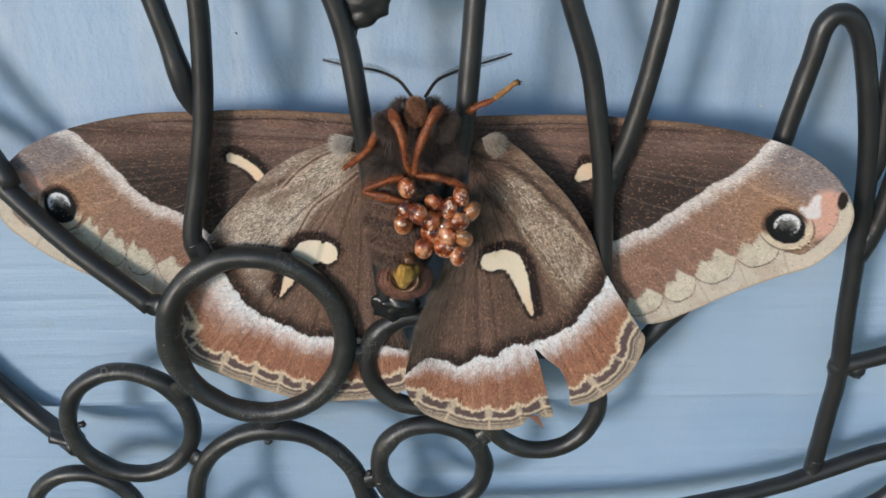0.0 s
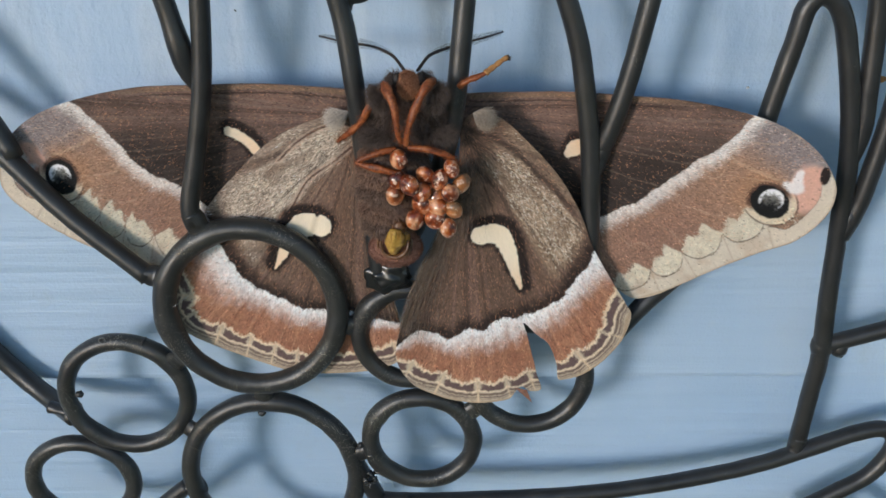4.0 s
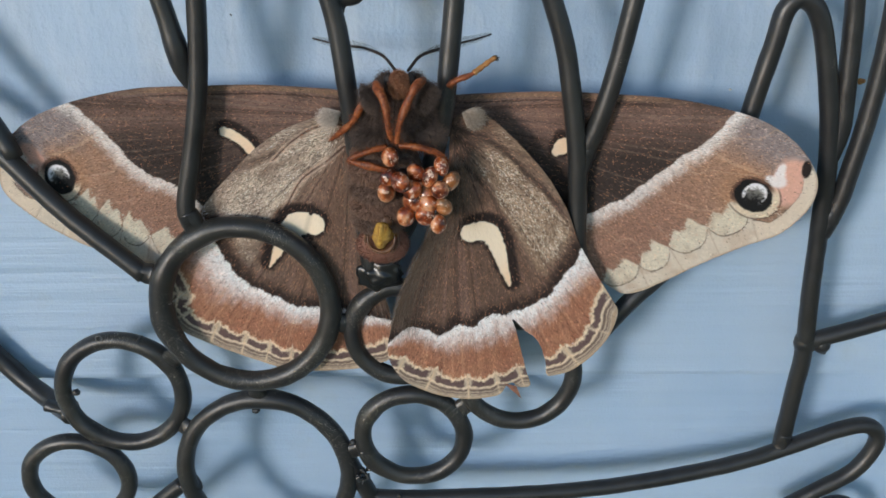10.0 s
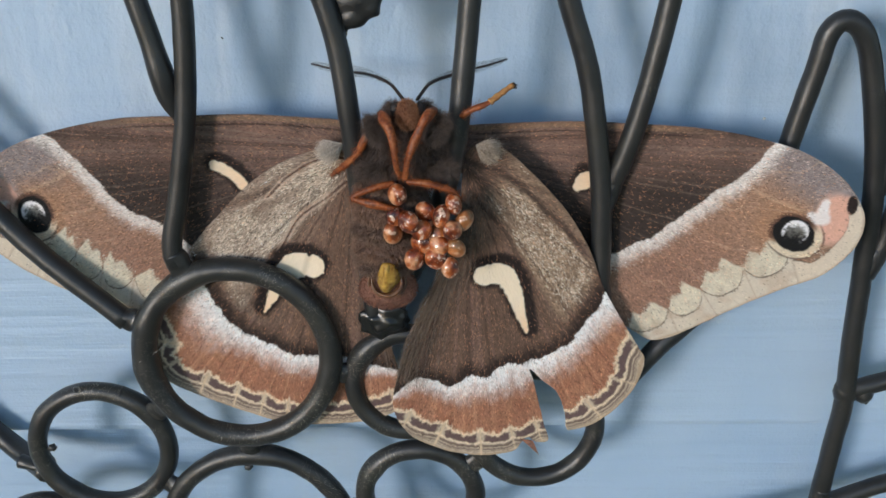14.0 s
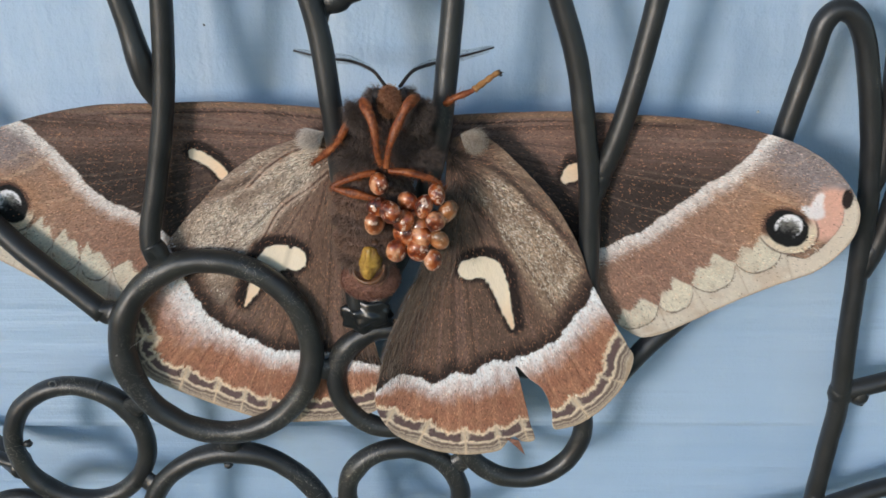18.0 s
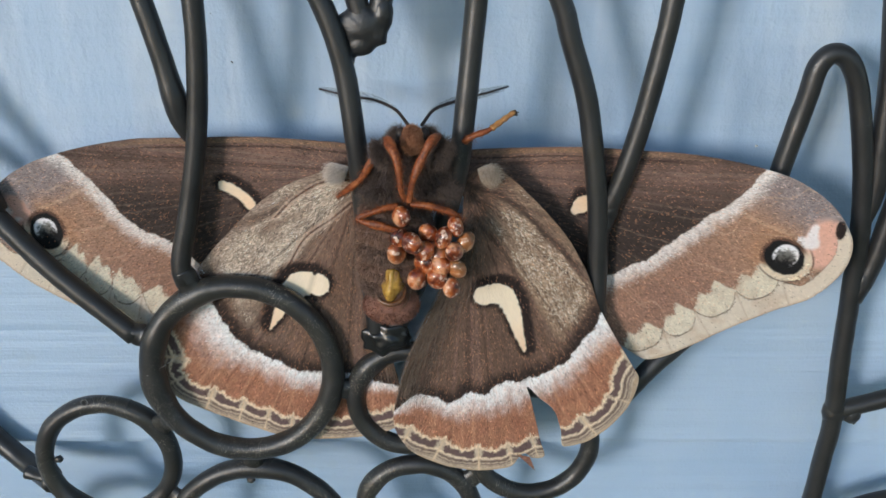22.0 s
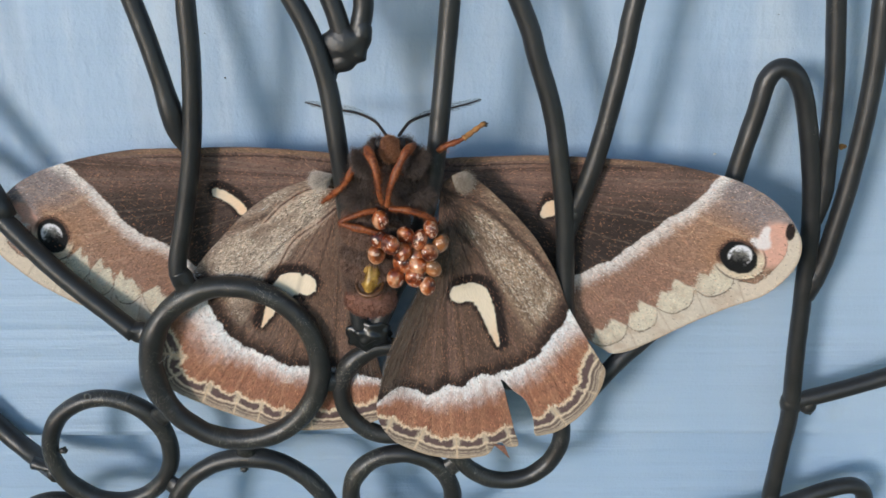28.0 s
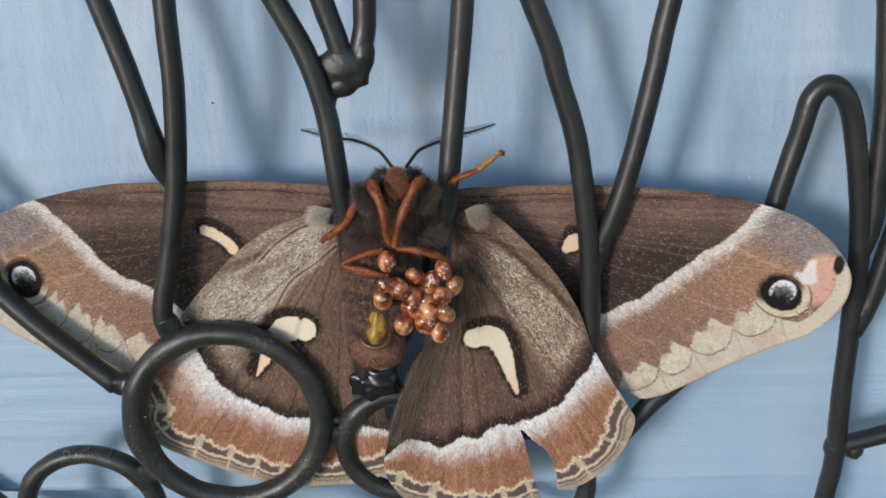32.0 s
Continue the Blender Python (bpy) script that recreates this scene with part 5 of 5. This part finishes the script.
def build_body():
    head = furry("head", (1.6, -5.7, 28.6), (1.4, 1.4, 2.0), FUR_FACE, MOTH, 2600, 0.55, 3, label="orange-brown hairy face", lean=(0, -0.3, -0.9), core=0.9)
    for s in (-1, 1):
        part("eye", blob(bmesh.new(), (1.6 + s * 1.55, -5.0, 29.0), (0.7, 0.9, 1.0), 0.0), HORN, head, "dark round eye")
        furry("cheek_hair", (1.6 + s * 2.0, -3.4, 28.7), (1.2, 1.1, 1.1), FUR_THIGH, head, 700, 1.1, 61 + s, label="dark fluffy hair beside the face", lean=(s * 0.9, 0.1, 0.35), spread=0.5, core=0.6, width=0.024)
    furry("thorax", (1.0, -2.4, 23.2), (5.7, 3.3, 5.4), FUR_DARK, MOTH, 15000, 1.7, 5, label="dark brown furry chest", lean=(0, -0.15, -0.95), spread=0.3, bend=0.2, core=0.9)
    furry("chest_hair", (4.4, -4.0, 20.9), (3.6, 2.0, 1.2), FUR_THIGH, MOTH, 2600, 1.8, 15, label="paler grey-brown hair across the chest", lean=(0.5, -0.1, -0.8), spread=0.35, core=0.72, width=0.026)
    furry("chest_hair", (-2.6, -4.0, 20.9), (3.2, 2.0, 1.2), FUR_THIGH, MOTH, 2200, 1.8, 16, label="paler grey-brown hair across the chest", lean=(-0.5, -0.1, -0.8), spread=0.35, core=0.72, width=0.026)
    furry("collar", (1.6, -2.8, 26.8), (4.6, 2.2, 2.0), FUR_DARK, MOTH, 5000, 1.1, 6, label="dark furry collar", lean=(0, -0.1, 0.1), spread=0.4, bend=0.2, core=0.86)
    for s in (-1, 1):
        furry("thigh", (1.5 + s * 3.9, -6.7, 26.9), (1.05, 0.9, 2.2), FUR_THIGH, MOTH, 2600, 1.25, 41 + s, turn=(0, 26 * s, 0), label="grey-brown furry thigh", lean=(s * 0.35, -0.1, -0.6), spread=0.4, core=0.72, width=0.026)
    for s, at in zip((-1, 1), [(-9.0, 1.5, 22.5), (11.6, 0.5, 22.4)]):
        furry("wing_tuft", (at[0] - s * 0.5, at[1] - 1.0, at[2] + 0.2), (1.5, 0.4, 0.75), FUR_PALE if s < 0 else FUR_TUFT, MOTH, 2600, 2.3, 8 + s, turn=(0, 24 * s, 0), label="pale grey hair tuft at the wing base", lean=(s * 1.6, -0.1, -1.0), spread=0.28, bend=0.1, core=0.55)
    leg("foreleg", [(-1.7, -6.5, 28.9), (-1.0, -8.8, 28.4), (-0.2, -9.5, 26.6), (0.2, -10.0, 23.8), (0.6, -9.5, 21.6)], [0.5, 0.72, 0.72, 0.58, 0.55, 0.5, 0.36, 0.4, 0.28], MOTH, "hairy orange foreleg")
    leg("foreleg", [(5.0, -6.5, 29.2), (4.3, -8.8, 28.9), (3.0, -9.5, 27.0), (1.8, -10.0, 24.2), (1.2, -9.5, 21.2)], [0.5, 0.7, 0.68, 0.5, 0.55, 0.5, 0.36, 0.42, 0.45], MOTH, "hairy orange foreleg")
    leg("middle_leg", [(-2.3, -6.0, 26.9), (-4.1, -5.5, 25.1), (-5.6, -5.0, 22.8), (-8.8, -3.0, 19.8)], [0.45, 0.5, 0.55, 0.38, 0.45, 0.34, 0.25], MOTH, "orange leg hooked round the iron")
    leg("middle_leg", [(8.4, -4.0, 27.7), (9.8, -4.5, 28.7), (12.1, -4.5, 29.7), (14.6, -3.5, 31.3), (15.1, -3.0, 31.4)], [0.45, 0.5, 0.36, 0.42, 0.36, 0.25, 0.3, 0.22, 0.26, 0.2], MOTH, "orange leg held out", claw=True)
    leg("hind_leg", [(-0.4, -6.5, 19.6), (-2.7, -7.0, 19.3), (-5.9, -7.0, 17.9), (-2.7, -7.5, 17.1), (-0.1, -7.5, 16.4)], [0.4, 0.45, 0.4, 0.6, 0.55], MOTH, "folded orange hind leg")
    leg("hind_leg", [(1.4, -7.0, 20.0), (3.9, -7.5, 19.9), (6.7, -7.5, 19.0), (8.1, -6.5, 17.4)], [0.4, 0.5, 0.45, 0.35], MOTH, "folded orange hind leg")
    antenna([(1.0, -4.0, 30.1), (-0.9, -1.0, 31.5), (-3.9, 2.5, 32.0), (-6.7, 4.5, 32.0), (-9.0, 6.0, 32.1), (-12.2, 7.0, 32.7)], MOTH, 1)
    antenna([(2.8, -4.0, 30.0), (4.4, -1.0, 31.4), (7.0, 2.5, 31.7), (9.5, 4.5, 32.0), (12.1, 6.0, 32.3), (14.8, 7.0, 32.9)], MOTH, 2)


def build_fringe():
    """Long soft hair along the inner edges of the hindwings."""
    rnd = random.Random(77)
    for s, edge, y, count in ((1, [(9.0, 16.8), (7.7, 12.3), (5.4, 5.3), (2.3, -1.9), (-0.3, -8.9), (-1.8, -15.5)], -0.9, 1700), (-1, [(-6.0, 16.0), (-5.6, 10.4), (-4.9, 4.6), (-3.8, -2.3), (-2.6, -9.4), (-1.8, -14.6)], 2.0, 500)):
        path = catmull(edge, 200)
        spots = []
        for _ in range(count):
            i = rnd.randrange(0, 170)
            p, q = path[i], path[min(199, i + 12)]
            d = (q - p) / (np.linalg.norm(q - p) + 1e-9)
            off = abs(rnd.gauss(0, 1)) * 2.2
            spots.append(((p[0] + s * off * 0.8 - s * 0.4, y - rnd.uniform(0.0, 0.5), p[1] - off * 0.15), (d[0] - 0.08 * s + s * off * 0.05, -0.03, d[1])))
        part("hair_fringe", hairs(bmesh.new(), rnd, spots, 4.2, 0.022, spread=0.10, bend=0.05), FUR_BROWN, MOTH, "soft brown hair along the wing's inner edge")


build_fringe()
build_body()


# ---- the abdomen, which bends and pulses ----
def build_abdomen():
    abdomen = furry("abdomen", (-0.5, -2.2, 14.5), (4.9, 3.9, 6.5), FUR_DARK, MOTH, 4200, 0.6, 12, label="dark furry ringed abdomen")
    for i, (z, r) in enumerate(((17.6, 4.9), (15.0, 5.2), (12.4, 5.2), (9.9, 4.9), (7.7, 4.3))):
        furry("segment", (-1.5 - 0.2 * i, -2.5 - 0.14 * i, z), (r + 0.1, 4.6, 1.45), FUR_RING if i % 2 else FUR_BELLY, abdomen, 4200, 1.0, 20 + i, turn=(10, 4, 0), lean=(0, -0.2, -1.0), label="brown furry ring of the abdomen", core=0.86)
    tip = new("abdomen_tip")
    tip.parent = MOTH
    tip.location = mm((-2.0, -3.4, 6.8))
    inv = Matrix.Translation(-tip.location)
    made = []
    made.append(furry("rim", (-2.1, -3.4, 4.7), (4.1, 3.2, 2.9), FUR_RED, None, 3000, 0.45, 31, label="rust-brown furry rim", lean=(0, -0.3, -0.3)))
    bm = tube(bmesh.new(), [(-2.0, -4.8, 5.9), (-2.0, -6.8, 6.6), (-1.8, -8.0, 7.6), (-1.6, -8.4, 8.7)], [1.4, 1.6, 1.45, 1.3, 0.75], sides=28, n=36, wobble=1.0)
    made.append(part("ovipositor", bm, GOLD, None, "shiny olive-gold egg-laying tip"))
    made.append(part("ovipositor_lobe", blob(bmesh.new(), (-1.2, -6.6, 9.0), (1.1, 1.0, 1.1), 0.5, 1.0, seed=7), SKIN, None, "small brown lobe"))
    for k, (rr, yy, zz) in enumerate(((2.5, -5.6, 6.0), (2.0, -6.6, 6.2))):
        arc = [math.pi * (0.92 + 1.16 * i / 11) for i in range(12)]
        bm = tube(bmesh.new(), [(-2.0 + rr * math.cos(w), yy, zz + rr * 1.05 * math.sin(w)) for w in arc], [0.12, 0.34, 0.42, 0.34, 0.12], sides=10, n=40, wobble=1.1)
        made.append(part("ovipositor_fold", bm, SKIN, None, "glossy brown fold"))
    for ob in made:
        ob.data.transform(inv)
        ob.parent = tip
    return tip


TIP = build_abdomen()


# ---- eggs ----
def build_eggs():
    rnd = random.Random(9)
    bm = bmesh.new()
    made = bmesh.ops.create_uvsphere(bm, u_segments=24, v_segments=16, radius=1.0)
    for v in made["verts"]:
        d = v.co.copy()
        dent = 0.10 * math.exp(-((d.x ** 2 + (d.z - 0.2) ** 2) / 0.18)) * (1 if d.y < 0 else 0)
        v.co = Vector((d.x * 1.18, d.y * 0.95, d.z * 1.32)) * (1 - dent) * MM
    me = bpy.data.meshes.new("egg")
    bm.to_mesh(me)
    bm.free()
    me.materials.append(EGG)
    me.shade_smooth()
    for i, p in enumerate([(0.1, -8.0, 18.6), (-0.2, -7.5, 15.4), (1.4, -8.5, 15.0), (-0.7, -7.5, 13.2), (3.6, -6.5, 15.7), (5.7, -7.5, 15.4), (7.3, -7.0, 16.9), (8.6, -6.5, 14.4), (3.0, -7.5, 13.5), (4.9, -6.5, 12.8), (7.1, -8.0, 13.6), (3.0, -7.0, 11.4), (5.2, -7.5, 11.4), (7.5, -7.5, 10.9), (2.0, -7.5, 9.4), (4.8, -7.5, 9.4), (6.7, -7.5, 8.1), (4.0, -6.0, 13.5)]):
        ob = new("egg", me)
        s = rnd.uniform(1.14, 1.32)
        ob.matrix_world = Matrix.Translation(mm(p)) @ pose(0, 0, 0, rnd.uniform(-35, 35), rnd.uniform(-70, 70), rnd.uniform(-180, 180)) @ Matrix.Scale(s, 4)
        tagged(ob, "glossy brown moth egg stuck in a cluster", "egg", "eggs on the moth")


build_eggs()


# ---- what moves ----
def motions():
    base = Vector(mm((-2.0, -3.4, 6.8)))
    rows = []
    for t, dx, dz, up in ((0, 0.9, -1.9, 2), (2.5, 0.8, -1.5, 4), (6, 0.7, -1.2, 8), (9, 0.2, -1.2, 9), (13, 0.1, -1.2, 13), (17, 0.2, -0.6, 17), (19, 0.2, -0.9, 26), (23, 0.3, -0.6, 32), (28, 0.0, -0.3, 39), (32, 0.0, -0.4, 33)):
        rows.append((t, pose(base.x + dx * MM, base.y, base.z + dz * MM, -up, 0, 0)))
    walk(TIP, rows)
    # the wings settle slowly about their roots
    for ob, root, turns in ((FORE, (15.0, 0.0, 20.0), ((0, 1.75), (2.5, 1.5), (5, 1.05), (7, 0.9), (8, 0.5), (10, 0.32), (13, 0.22), (16, 0.03), (20, 0.0), (32, -0.03))),
                            (HIND, (-6.5, 0.0, 20.0), ((0, 0.55), (5, 0.5), (9, 0.4), (13, 0.25), (18, 0.1), (22, -0.1), (28, -0.35), (32, -0.35)))):
        at = Matrix.Translation(mm(root))
        walk(ob, [(t, at @ pose(0, 0, 0, 0, turn, 0) @ at.inverted()) for t, turn in turns])


motions()
